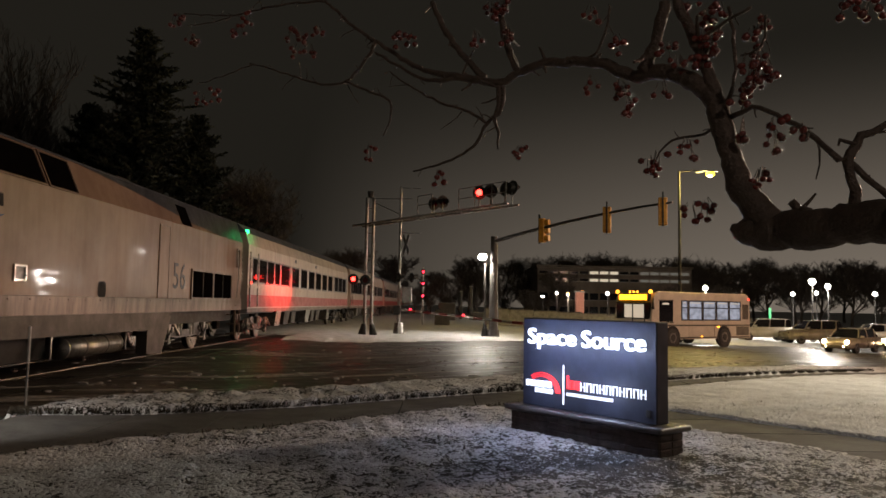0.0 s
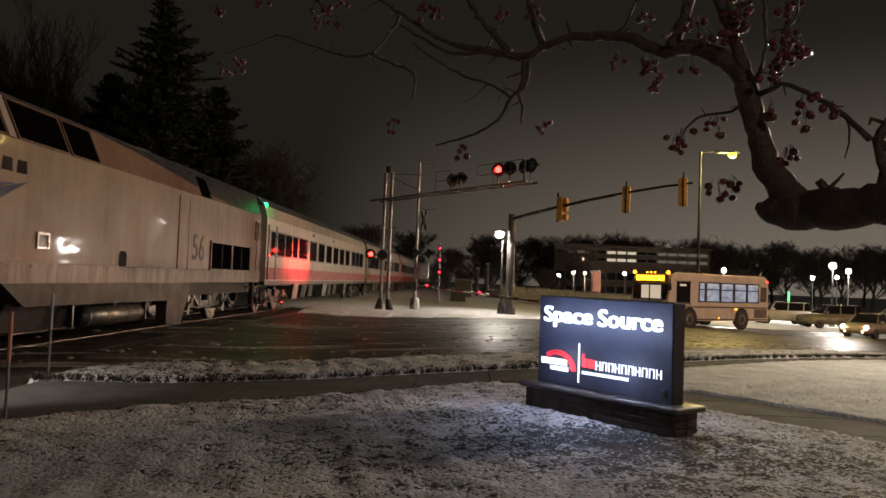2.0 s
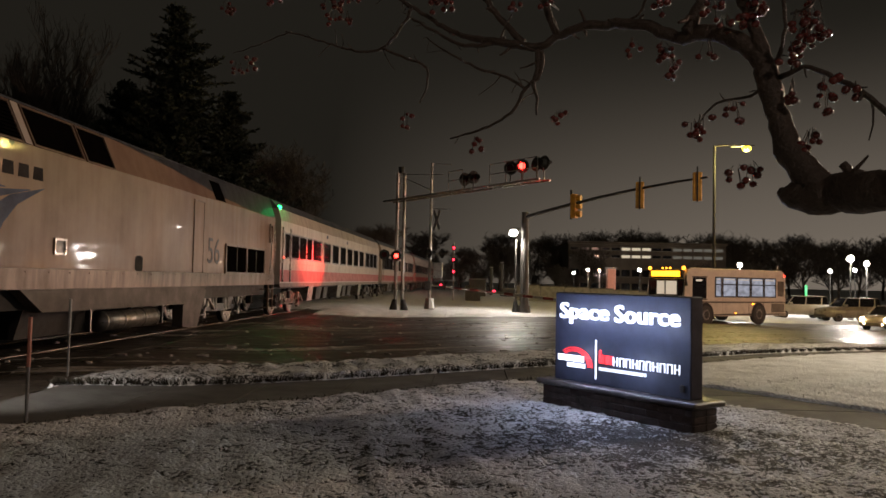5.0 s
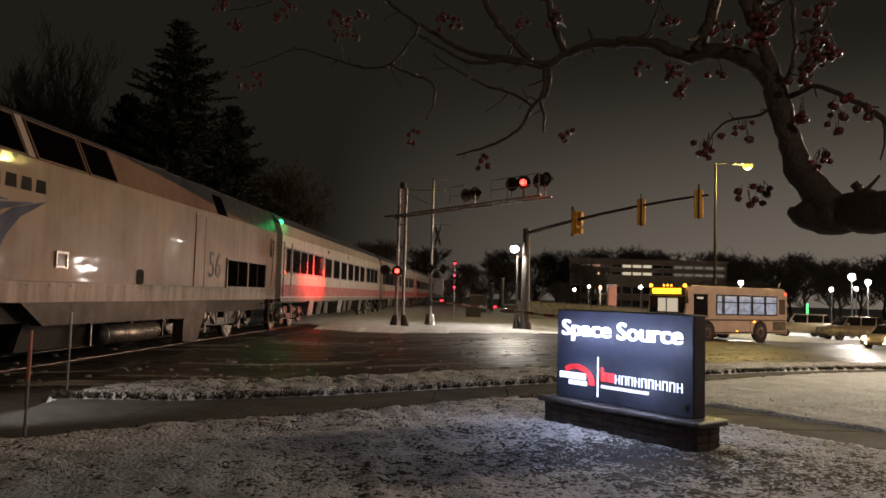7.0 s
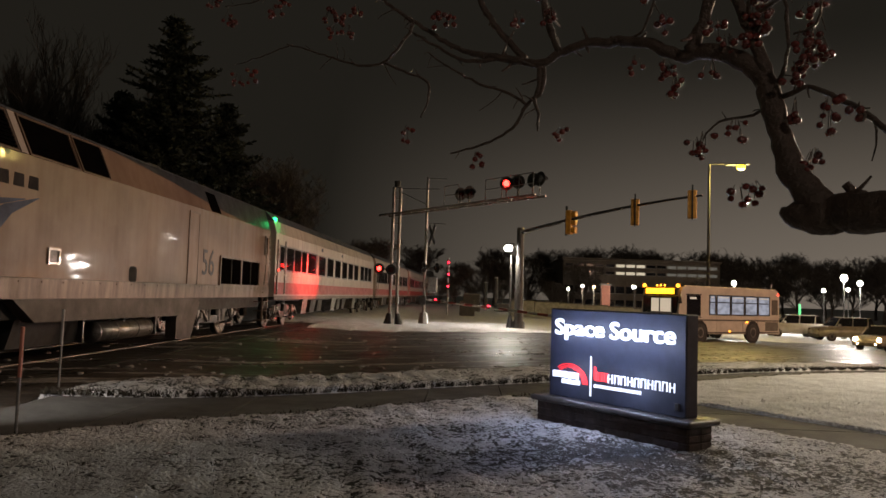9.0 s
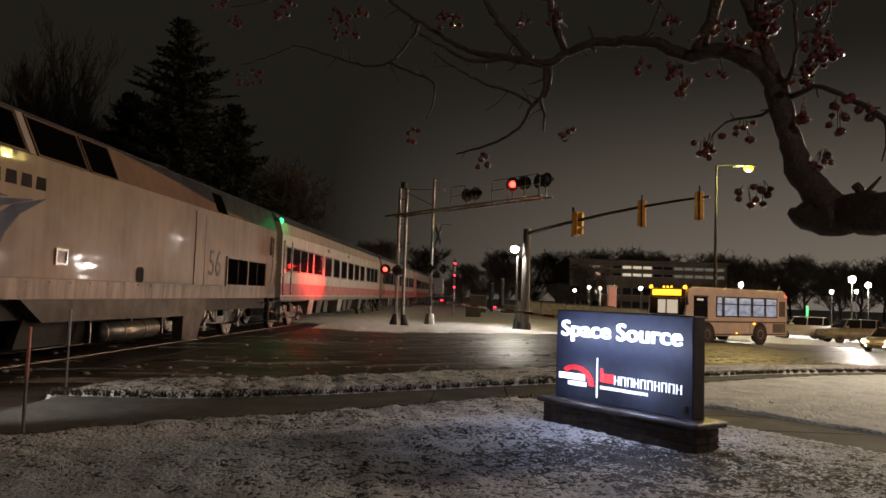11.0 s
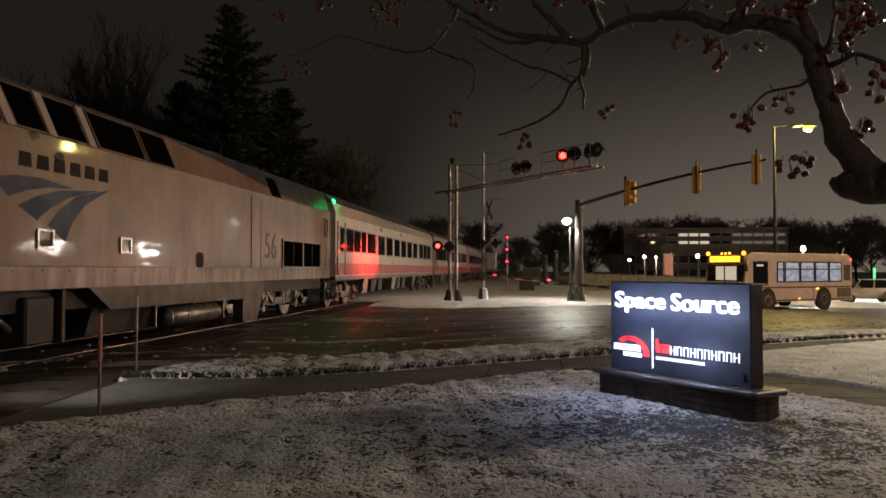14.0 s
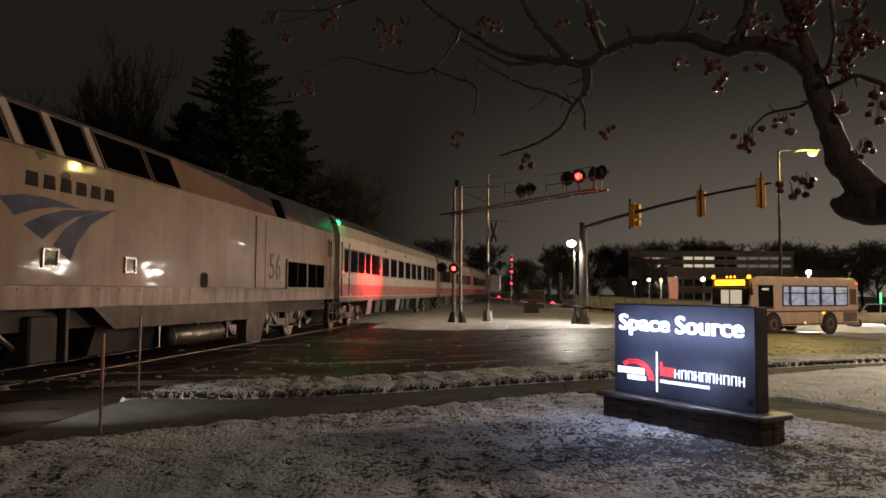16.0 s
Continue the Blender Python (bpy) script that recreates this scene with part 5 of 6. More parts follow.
# ---------------------------------------------------------------- cars
def car(x, y, yaw, paint, label, tall=1.0, lit=False, dz=0.0):
    c = thing("car", label, "car", pose(x, y, float(gz(x, y)) + dz, 0, 0, yaw), "cars waiting and parked")
    h = 1.45 * tall
    bm = bmesh.new()
    prof = [(2.2, 0.32), (2.28, 0.55), (2.2, 0.78), (1.25, 0.92), (-2.0, 0.95), (-2.2, 0.85), (-2.25, 0.45), (-2.15, 0.3)]
    for s0, s1, k in ((-0.88, 0.88, 1.0),):
        va = [bm.verts.new((a, s0, b * (1 if b < 0.6 else tall))) for a, b in prof]
        vb = [bm.verts.new((a, s1, b * (1 if b < 0.6 else tall))) for a, b in prof]
        n = len(prof)
        for i in range(n):
            bm.faces.new((va[i], va[(i + 1) % n], vb[(i + 1) % n], vb[i]))
        bm.faces.new(va)
        bm.faces.new(vb[::-1])
    bmesh.ops.recalc_face_normals(bm, faces=bm.faces)
    bmesh.ops.bevel(bm, geom=list(bm.edges), offset=0.05, segments=2, affect="EDGES")
    part("body", bm, paint, c, "", True)
    bm = bmesh.new()
    base = [(1.15, 0.92 * tall), (0.35, h - 0.02), (-1.35 if tall < 1.1 else -1.85, h), (-2.0, 0.94 * tall)]
    va = [bm.verts.new((a, -0.80 + 0.12 * (b > 1.1 * tall), b)) for a, b in base]
    vb = [bm.verts.new((a, 0.80 - 0.12 * (b > 1.1 * tall), b)) for a, b in base]
    for i in range(4):
        bm.faces.new((va[i], va[(i + 1) % 4], vb[(i + 1) % 4], vb[i]))
    bm.faces.new(va)
    bm.faces.new(vb[::-1])
    bmesh.ops.recalc_face_normals(bm, faces=bm.faces)
    bmesh.ops.bevel(bm, geom=list(bm.edges), offset=0.04, segments=2, affect="EDGES")
    part("cabin_glass", bm, M_GLASS, c)
    part("roof", bx(-1.75 if tall > 1.1 else -1.25, 0.3, -0.66, 0.66, h - 0.03, h + 0.03, 0.03), paint, c)
    for x_ in (0.95, -0.35, -1.5):
        for s in (-1, 1):
            raw("pillar", *tubes([[(x_ + 0.1, s * 0.82, 0.92 * tall, 0.04), (x_ - 0.35 if x_ > 0.5 else x_, s * 0.67, h, 0.035)]], 6), paint, c)
    for x_ in (1.35, -1.35):
        for s in (-1, 1):
            road_wheel(c, x_, s * 0.68, 0.33, 0.2, s, M_GALV)
    for s in (-0.66, 0.66):
        part("headlamp", ball((2.2, s, 0.68 * tall), 0.14 if lit else 0.07, None, 10, 7), G_HEAD if lit else M_CLEAR, c, "lit headlamp" if lit else "")
        part("tail_lamp", bx(-2.27, -2.2, s - 0.12, s + 0.12, 0.7 * tall, 0.85 * tall, 0.01), M_REDP, c)
    if lit:
        for s in (-0.5, 0.5):
            part("fog_lamp", ball((2.27, s, 0.42), 0.07), G_HEAD, c, "lit fog lamp")
    part("bumper", bx(2.15, 2.32, -0.8, 0.8, 0.3, 0.5, 0.03), M_BUSTRIM, c)
    for s in (-1, 1):
        part("door_mirror", bx(0.75, 0.95, s * 0.98 - 0.09, s * 0.98 + 0.09, 0.93 * tall, 1.07 * tall, 0.02), paint, c)
    return c


car(25.2, 46.6, -141, M_SUV2, "beige car waiting on the wet road with lit headlamps", 1.0, True, -0.09)
car(31.5, 51.2, -141, M_SUV1, "pale car waiting behind with lit headlamps", 1.0, True, -0.09)
car(25.2, 59.5, 175, M_SUV1, "white sport utility car in the snowy car park", 1.18)
car(28.0, 57.3, 185, M_SUV2, "beige sport utility car in the snowy car park", 1.2)
car(33.6, 58.5, 172, M_SUV1, "pale parked car dusted with snow", 1.05)
car(39.5, 60.0, 188, M_SUV2, "dull beige parked car dusted with snow", 1.0)
car(45.5, 61.0, 176, M_SUV1, "white parked car beyond the road", 1.15)


# ---------------------------------------------------------------- lamps
def lamp_post(x, y, h, mat, r, label, group="car park lamps"):
    z = float(gz(x, y))
    g = thing("street_lamp", label, "street lamp", pose(x, y, z), group)
    part("post", cyl((0, 0, 0), (0, 0, h - z - r), 0.07, 0.05, 10), M_BLACK, g)
    part("footing", cyl((0, 0, -0.05), (0, 0, 0.6), 0.22, 0.2, 12), M_KERB, g)
    part("globe", ball((0, 0, h - z), r, None, 14, 9), mat, g, "glowing white globe")
    part("finial", cyl((0, 0, h - z + r * 0.9), (0, 0, h - z + r * 1.35), r * 0.5, 0.02, 10), M_BLACK, g)


for x, y, h, r in ((29.5, 60.2, 3.8, 0.27), (38.35, 75.1, 3.9, 0.27), (39.7, 80.1, 3.35, 0.2), (34.9, 75.2, 3.1, 0.2), (43.1, 75.2, 3.25, 0.22), (24.4, 70.1, 3.4, 0.22), (15.3, 70.1, 2.75, 0.17)):
    lamp_post(x, y, h, G_LOT, r, "black lamp post with a glaring white globe")
for x, h in ((10.6, 2.5), (12.1, 2.85), (13.3, 2.8), (14.8, 3.05)):
    lamp_post(x, 80.2, h, G_LOT if x < 12.5 else G_AMBER, 0.15, "distant lamp post with a small glowing globe", "distant lamps")


def sodium_lamp():
    z = float(gz(13.7, 43.6))
    g = thing("street_lamp", "tall dark pole with a yellow sodium street lamp", "street lamp", pose(13.7, 43.6, z))
    part("post", cyl((0, 0, 0), (0, 0, 9.5 - z), 0.11, 0.06, 12), M_BLACK, g)
    raw("arm", *tubes([[(0, 0, 9.48 - z, 0.04), (0.8, -0.1, 9.53 - z, 0.03), (1.5, -0.25, 9.5 - z, 0.03)]], 8), M_BLACK, g)
    part("hood", bx(0.9, 2.1, -0.55, 0.05, 9.42 - z, 9.47 - z, 0.02), M_BLACK, g)
    part("lamp_glass", ball((1.72, -0.28, 9.32 - z), 0.25, None, 14, 9, 0.75), G_SOD, g, "glowing yellow sodium glass")


def off_view_lamp(x, y, h):
    z = float(gz(x, y))
    g = thing("street_lamp", "tall street lamp standing beside the footpath", "street lamp", pose(x, y, z), "street lamps by the path")
    part("post", cyl((0, 0, 0), (0, 0, h + 0.2 - z), 0.1, 0.07, 12), M_GALV, g)
    part("hood", bx(-0.35, 0.35, -0.2, 0.2, h + 0.2 - z, h + 0.34 - z, 0.04), M_GALV, g)


sodium_lamp()
off_view_lamp(12.5, 16.05, 6.5)
off_view_lamp(3.0, -12.45, 8.5)
off_view_lamp(31.0, 27.45, 8.7)


# ---------------------------------------------------------------- distant building and fence
def building():
    z = float(gz(28, 112))
    g = thing("office_building", "dark low office building with rows of lit windows", "building", pose(20.0, 112.0, z))
    part("wall", bx(-6, 17, 0, 14, 0, 8.3, 0.05), M_BRICKFAR, g)
    part("parapet", bx(-6.2, 17.2, -0.2, 14.2, 8.3, 8.6, 0.05), M_BRICKFAR, g)
    for row, zz in enumerate((0.6, 2.6, 5.35, 6.45)):
        for k in range(15):
            x = -5.7 + k * 1.5
            lit = row in (2, 3) and 5 <= k <= 7
            dim = row in (2, 3) and 10 <= k <= 14
            w = part("window", bx(x, x + 1.25, -0.02, 0.1, zz + z * 0 + 0.9, zz + (1.3 if row in (2, 3) else 1.9), 0.01), G_ROOM if lit else (G_ROOMDIM if dim else M_GLASS), g, "lit window" if lit else "")
            part("sill", bx(x - 0.05, x + 1.3, -0.1, 0.0, zz + 0.82, zz + 0.88), M_KERB, w)


building()


def fence():
    g = thing("wall_low", "low pale retaining wall across the far snow", "wall", kind="structure")
    vs_x = np.arange(3.5, 15.5, 2.0)
    for k, x in enumerate(vs_x):
        y = 62.0
        z = float(gz(x, y))
        part("panel", bx(x, x + 1.97, y, y + 0.25, z - 0.1, z + 1.25, 0.02), M_KERB, g)
        part("coping", bx(x, x + 1.98, y - 0.04, y + 0.29, z + 1.25, z + 1.33, 0.01), M_WALK, g)


fence()


def pillar():
    z = float(gz(13.6, 75))
    g = thing("gate_pillar", "brick gate pillar with orange lamplight in its colour", "pillar", pose(13.6, 75.2, z))
    # the orange glow of a lamp on the brick is put into the shaft's colour
    part("shaft", bx(-0.4, 0.4, -0.4, 0.4, 0, 2.9 - z, 0.03), M_ORANGEP, g)
    part("cap", bx(-0.5, 0.5, -0.5, 0.5, 2.9 - z, 3.05 - z, 0.03), M_KERB, g)


pillar()


def sheds():
    for x, y, w, h in ((0.4, 72, 1.6, 1.6), (2.9, 78, 0.3, 3.4), (1.9, 80, 0.3, 2.9), (4.4, 76, 3.0, 0.8)):
        z = float(gz(x, y))
        g = thing("equipment_cabinet", "grey metal equipment cabinet beside the far tracks", "cabinet", pose(x, y, z), "trackside cabinets")
        part("case", bx(-w / 2, w / 2, -0.4, 0.4, 0, h, 0.03), M_POLE, g)
        part("lid", bx(-w / 2 - 0.04, w / 2 + 0.04, -0.45, 0.45, h, h + 0.08, 0.02), M_KERB, g)


sheds()
g_ = thing("exit_sign", "small green glowing sign on a thin post", "sign", pose(34.8, 80.3, float(gz(34.8, 80.3))))
part("post", cyl((0, 0, 0), (0, 0, 1.6), 0.04, 0.04, 8), M_BLACK, g_)
part("panel", bx(-0.12, 0.12, -0.05, 0.05, 1.6, 2.7, 0.02), G_GREENSM, g_, "glowing green panel")


# ---------------------------------------------------------------- trees
def branchy(name, seed, height, width, label, mat, parent_pose, levels=6, trunk_r=0.22, up=0.55, group="", bole=0.34, fine=0.008):
    """Bare deciduous tree: trunk, limbs and fans of fine twigs."""
    rng = random.Random(seed)
    t = thing(name, label, "tree", parent_pose, group)
    limbs, twigs = [], []

    def grow(p, d, length, r, lev):
        pts = [(*p, r)]
        cur, dd = Vector(p), Vector(d)
        n = 4 if lev < 2 else 3
        for k in range(n):
            dd = (dd + Vector((rng.uniform(-1, 1), rng.uniform(-1, 1), rng.uniform(-0.5, 0.8))) * 0.16).normalized()
            cur = cur + dd * length / n
            pts.append((*cur, r * (1 - 0.5 * (k + 1) / n)))
        (limbs if lev < 2 else twigs).append(pts)
        if lev >= levels:
            return
        kids = (9, 6, 5, 4, 3, 2)[lev]
        for k in range(kids):
            f = rng.uniform(0.35, 1.0) if lev else 0.3 + 0.7 * (k + 0.5) / kids
            i = min(n - 1, int(f * n))
            a, b = Vector(pts[i][:3]), Vector(pts[i + 1][:3])
            q = a.lerp(b, f * n - i)
            ang = rng.uniform(0, 6.283)
            out = Vector((math.cos(ang) * width / height * 1.5, math.sin(ang) * width / height * 1.5, up + rng.uniform(-0.2, 0.3)))
            nd = (dd * 0.55 + out.normalized() * 0.8).normalized()
            grow(q, nd, length * rng.uniform(0.5, 0.72), max(fine, r * 0.5), lev + 1)
    grow((0, 0, 0), (0, 0, 1), height * bole, trunk_r, 0)
    raw("trunk", *tubes(limbs, 6), mat, t)
    ob = raw("crown", *tubes(twigs, 3), mat, t)
    ob["kind"] = "stuff"
    return t


def conifer(seed, height, width, label, m):
    rng = random.Random(seed)
    t = thing("spruce_tree", label, "tree", m)
    raw("trunk", *tubes([[(0, 0, -0.2, 0.3), (0, 0, height * 0.5, 0.2), (0, 0, height, 0.03)]], 8), M_TWIG, t)
    vs, fs, limbs = [], [], []
    z = height * 0.10
    while z < height * 0.985:
        f = 1 - z / height
        reach = width * 0.5 * min(1, (f * 1.25 + 0.04) ** 0.8) * rng.uniform(0.6, 1.15)
        for k in range(8):
            if rng.random() < 0.15:
                continue
            a = rng.uniform(0, 6.283)
            L = reach * rng.uniform(0.55, 1.15)
            rise = rng.uniform(0.05, 0.45)
            d = Vector((math.cos(a), math.sin(a), rise)).normalized()
            p0 = Vector((0, 0, z))
            tip = p0 + d * L
            limbs.append([(*p0, 0.05 * f + 0.015), (*tip, 0.008)])
            n = max(6, int(L * 11))
            for j in range(n):
                u = (j + 0.5) / n
                c = p0.lerp(tip, u) + Vector((0, 0, -0.10 * L * u * (1 - u)))
                for _ in range(4):
                    s = rng.uniform(0.22, 0.5) * (1.15 - 0.5 * u)
                    dv = (d * rng.uniform(0.2, 1) + Vector((rng.uniform(-1, 1), rng.uniform(-1, 1), rng.uniform(-0.5, 0.6)))).normalized()
                    w = dv.cross(Vector((rng.uniform(-1, 1), rng.uniform(-1, 1), rng.uniform(-1, 1)))).normalized() * s * 0.2
                    i = len(vs)
                    e = c + dv * s
                    vs.extend([c - w, c + w, e + w * 0.5, e - w * 0.5])
                    fs.append((i, i + 1, i + 2, i + 3))
        z += height * 0.017
    raw("bough", *tubes(limbs, 4), M_TWIG, t)["kind"] = "stuff"
    ob = raw("crown", vs, fs, M_NEEDLE, t)
    ob["kind"] = "stuff"


conifer(4, 17.6, 11.5, "tall dark pine behind the train", pose(-18.0, 44.0, 0.0))
conifer(9, 13.0, 10.0, "dark pine standing behind the train", pose(-15.6, 46.5, 0.0))
conifer(14, 13.5, 10.0, "dark broad pine behind the train", pose(-22.0, 46.0, 0.0))
branchy("bare_tree", 21, 19.0, 17, "round bare tree behind the train", M_TWIG, pose(-14.9, 59.3, 0.0), 6, 0.3, 0.45, fine=0.017)
for i, (x, y, h, s) in enumerate(((-26.5, 49, 24, 31), (-31, 52, 23, 32), (-23.0, 51, 22, 33), (-36, 50, 22, 34), (-28.5, 46, 20, 35))):
    branchy("bare_tree", s, h, 9, "dark bare tree in the belt behind the train", M_TWIG, pose(x, y, 0.0), 5, 0.3, 0.7, "tree belt behind the train", fine=0.014)
dome = branchy("bare_tree", 41, 13.0, 13, "distant round bare tree", M_TWIG, pose(-11.5, 90, 0.0), 5, 0.2, 0.45, "distant bare trees", fine=0.022)
for i, (x, y, s, r) in enumerate(((4, 118, 0.95, 20), (10, 128, 1.15, 80), (16, 105, 0.9, 140), (21, 136, 1.45, 200), (27, 138, 1.4, 30), (33, 136, 1.5, 75), (39, 120, 1.25, 120), (45, 126, 1.35, 160),
                                  (51, 118, 1.2, 210), (58, 124, 1.3, 260), (65, 120, 1.25, 15), (72, 126, 1.35, 55), (80, 122, 1.3, 95), (-2, 125, 0.9, 300), (30, 100, 0.7, 250), (37, 102, 0.75, 190), (-18, 130, 1.3, 40), (-28, 120, 1.3, 90), (-10, 150, 1.4, 10), (6, 160, 1.5, 70), (18, 165, 1.6, 130), (34, 165, 1.8, 190), (50, 160, 1.7, 230), (66, 160, 1.7, 280), (84, 158, 1.7, 330), (100, 150, 1.7, 25),
                                  (0, 112, 0.75, 44), (7, 114, 0.8, 99), (13, 121, 0.85, 5), (24, 124, 1.2, 171), (30, 128, 1.25, 222), (36, 126, 1.2, 283), (42, 118, 1.1, 341), (48, 122, 1.2, 66), (55, 116, 1.1, 111), (62, 124, 1.2, 12), (69, 119, 1.1, 77), (76, 124, 1.2, 145), *((-9 + 2.3 * k, 104 + 5 * (k % 3), 0.40 + 0.05 * (k * 7 % 4), 47 * k) for k in range(13)))):
    copy_thing(dome, pose(x, y, float(gz(x, y)) - 0.3, 0, 0, r) @ Matrix.Scale(s, 4))


# ---------------------------------------------------------------- fruit tree over the lawn
def fruit_tree():
    t = thing("crabapple_tree", "gnarled crabapple tree with bare wet limbs and shrivelled red fruit", "tree")
    rng = random.Random(8)

    def smooth(pts):
        out = []
        for i in range(len(pts) - 1):
            p0, p1, p2, p3 = (np.array(pts[max(0, min(len(pts) - 1, i + k))]) for k in (-1, 0, 1, 2))
            n = max(2, int(np.linalg.norm((p2 - p1)[:3]) / 0.018))
            for j in range(n):
                u = j / n
                q = 0.5 * (2 * p1 + (p2 - p0) * u + (2 * p0 - 5 * p1 + 4 * p2 - p3) * u * u + (3 * p1 - p0 - 3 * p2 + p3) * u ** 3)
                r = max(0.0008, q[3])
                k = 0.12 * r + 0.0022 * (r < 0.017)
                out.append((q[0] + rng.uniform(-k, k), q[1] + rng.uniform(-k, k), q[2] + rng.uniform(-k, k), r * rng.uniform(0.93, 1.09)))
        out.append(tuple(pts[-1]))
        return out

    spurs = []

    def limb(pts, name="limb"):
        path = smooth([(*p[:3], p[3] * (1.15 if p[3] < 0.011 else 0.86 if p[3] < 0.03 else 0.97)) for p in pts])
        raw(name, *tubes([path], 20 if pts[0][3] > 0.012 else 8, 0.03, rng), M_BARK, t, "", True)
        for p in path:
            if p[3] < 0.016 and rng.random() < 0.34:
                d = Vector((rng.uniform(-1, 1), rng.uniform(-1, 1), rng.uniform(-1, 1))).normalized()
                L = rng.choice((0.012, 0.02, 0.03, 0.045, 0.08)) * rng.uniform(0.7, 1.3)
                a, twig = Vector(p[:3]), [(*p[:3], max(0.0012, p[3] * 0.5))]
                for k in (1, 2, 3):
                    d = (d + Vector((rng.uniform(-1, 1), rng.uniform(-1, 1), rng.uniform(-1.2, 0.8))) * 0.35).normalized()
                    a = a + d * L / 3
                    twig.append((*a, max(0.0010, p[3] * (0.5 - 0.09 * k))))
                spurs.append(twig)
    # trunk stands beside the camera, out of view
    limb([(2.05, 0.35, -0.1, 0.13), (2.0, 0.42, 0.5, 0.11), (1.82, 0.62, 1.05, 0.095), (1.45, 0.92, 1.42, 0.075), (1.05, 1.22, 1.62, 0.055), (0.83, 1.39, 1.68, 0.044)], "trunk")
    limb([(0.85, 1.37, 1.68, 0.044), (0.77, 1.53, 1.68, 0.0398), (0.74, 1.61, 1.68, 0.0429), (0.70, 1.67, 1.68, 0.0386), (0.67, 1.70, 1.69, 0.0247), (0.67, 1.71, 1.70, 0.0124)])
    limb([(0.72, 1.64, 1.70, 0.0356), (0.70, 1.66, 1.73, 0.0337), (0.67, 1.69, 1.79, 0.0308), (0.66, 1.71, 1.86, 0.0287), (0.64, 1.72, 1.94, 0.0289), (0.64, 1.73, 1.99, 0.0279)])
    limb([(0.64, 1.72, 1.97, 0.0252), (0.60, 1.76, 2.04, 0.0246), (0.54, 1.83, 2.09, 0.0216), (0.48, 1.89, 2.10, 0.0182), (0.41, 1.95, 2.15, 0.0160), (0.35, 2.00, 2.17, 0.0149), (0.27, 2.06, 2.18, 0.0139), (0.21, 2.11, 2.17, 0.0126), (0.16, 2.14, 2.15, 0.0128), (0.07, 2.20, 2.18, 0.0099), (-0.06, 2.28, 2.23, 0.0069), (-0.19, 2.35, 2.32, 0.0053), (-0.30, 2.40, 2.41, 0.0046), (-0.40, 2.45, 2.51, 0.0037)])
    limb([(0.64, 1.72, 1.97, 0.0214), (0.62, 1.74, 2.06, 0.0167), (0.60, 1.76, 2.14, 0.0156), (0.58, 1.78, 2.20, 0.0145), (0.56, 1.79, 2.27, 0.0133)])
    limb([(0.50, 1.86, 2.10, 0.0193), (0.52, 1.85, 2.15, 0.0178), (0.53, 1.83, 2.20, 0.0163), (0.54, 1.81, 2.26, 0.0161)])
    limb([(0.66, 1.70, 1.95, 0.0062), (0.69, 1.66, 1.96, 0.0048), (0.72, 1.61, 1.93, 0.0047), (0.75, 1.56, 1.89, 0.0051), (0.77, 1.52, 1.85, 0.0055), (0.79, 1.49, 1.81, 0.0064)])
    limb([(0.76, 1.56, 1.71, 0.0101), (0.75, 1.58, 1.72, 0.0091), (0.74, 1.59, 1.74, 0.0080)])
    limb([(0.16, 2.14, 2.15, 0.0080), (0.16, 2.15, 2.09, 0.0064), (0.15, 2.16, 2.05, 0.0048), (0.16, 2.16, 2.01, 0.0040), (0.16, 2.16, 1.96, 0.0024)])
    limb([(0.17, 2.14, 2.14, 0.0064), (0.17, 2.15, 2.08, 0.0056), (0.13, 2.17, 2.04, 0.0049), (0.09, 2.21, 1.98, 0.0041), (0.01, 2.26, 1.94, 0.0034), (-0.09, 2.32, 1.92, 0.0023)])
    limb([(0.13, 2.18, 2.04, 0.0041), (0.06, 2.22, 2.09, 0.0036), (-0.02, 2.27, 2.13, 0.0034), (-0.11, 2.31, 2.19, 0.0026), (-0.17, 2.34, 2.24, 0.0018)])
    limb([(0.21, 2.10, 2.17, 0.0094), (0.19, 2.12, 2.23, 0.0095), (0.17, 2.13, 2.30, 0.0080), (0.15, 2.14, 2.38, 0.0064)])
    limb([(0.12, 2.17, 2.17, 0.0097), (0.05, 2.21, 2.26, 0.0083), (-0.00, 2.24, 2.34, 0.0076), (-0.04, 2.25, 2.43, 0.0068)])
    limb([(-0.22, 2.36, 2.34, 0.0054), (-0.26, 2.39, 2.28, 0.0040), (-0.32, 2.42, 2.23, 0.0037), (-0.39, 2.46, 2.23, 0.0037), (-0.50, 2.51, 2.27, 0.0029), (-0.68, 2.59, 2.34, 0.0020)])
    limb([(-0.32, 2.42, 2.23, 0.0037), (-0.22, 2.38, 2.18, 0.0036), (-0.17, 2.35, 2.15, 0.0035), (-0.17, 2.36, 2.09, 0.0027), (-0.19, 2.37, 2.04, 0.0018)])
    limb([(0.64, 1.73, 1.93, 0.0038), (0.60, 1.78, 1.92, 0.0030), (0.56, 1.82, 1.92, 0.0027), (0.53, 1.85, 1.88, 0.0018)])
    limb([(0.37, 1.98, 2.17, 0.0044), (0.40, 1.96, 2.18, 0.0034), (0.42, 1.94, 2.23, 0.0029), (0.43, 1.92, 2.29, 0.0029)])
    limb([(0.65, 1.71, 1.98, 0.0044), (0.66, 1.69, 2.02, 0.0037), (0.66, 1.68, 2.10, 0.0037), (0.65, 1.69, 2.20, 0.0037)])
    limb([(0.07, 2.20, 2.19, 0.0066), (-0.03, 2.26, 2.19, 0.0054), (-0.11, 2.31, 2.23, 0.0043), (-0.22, 2.37, 2.31, 0.0036)])
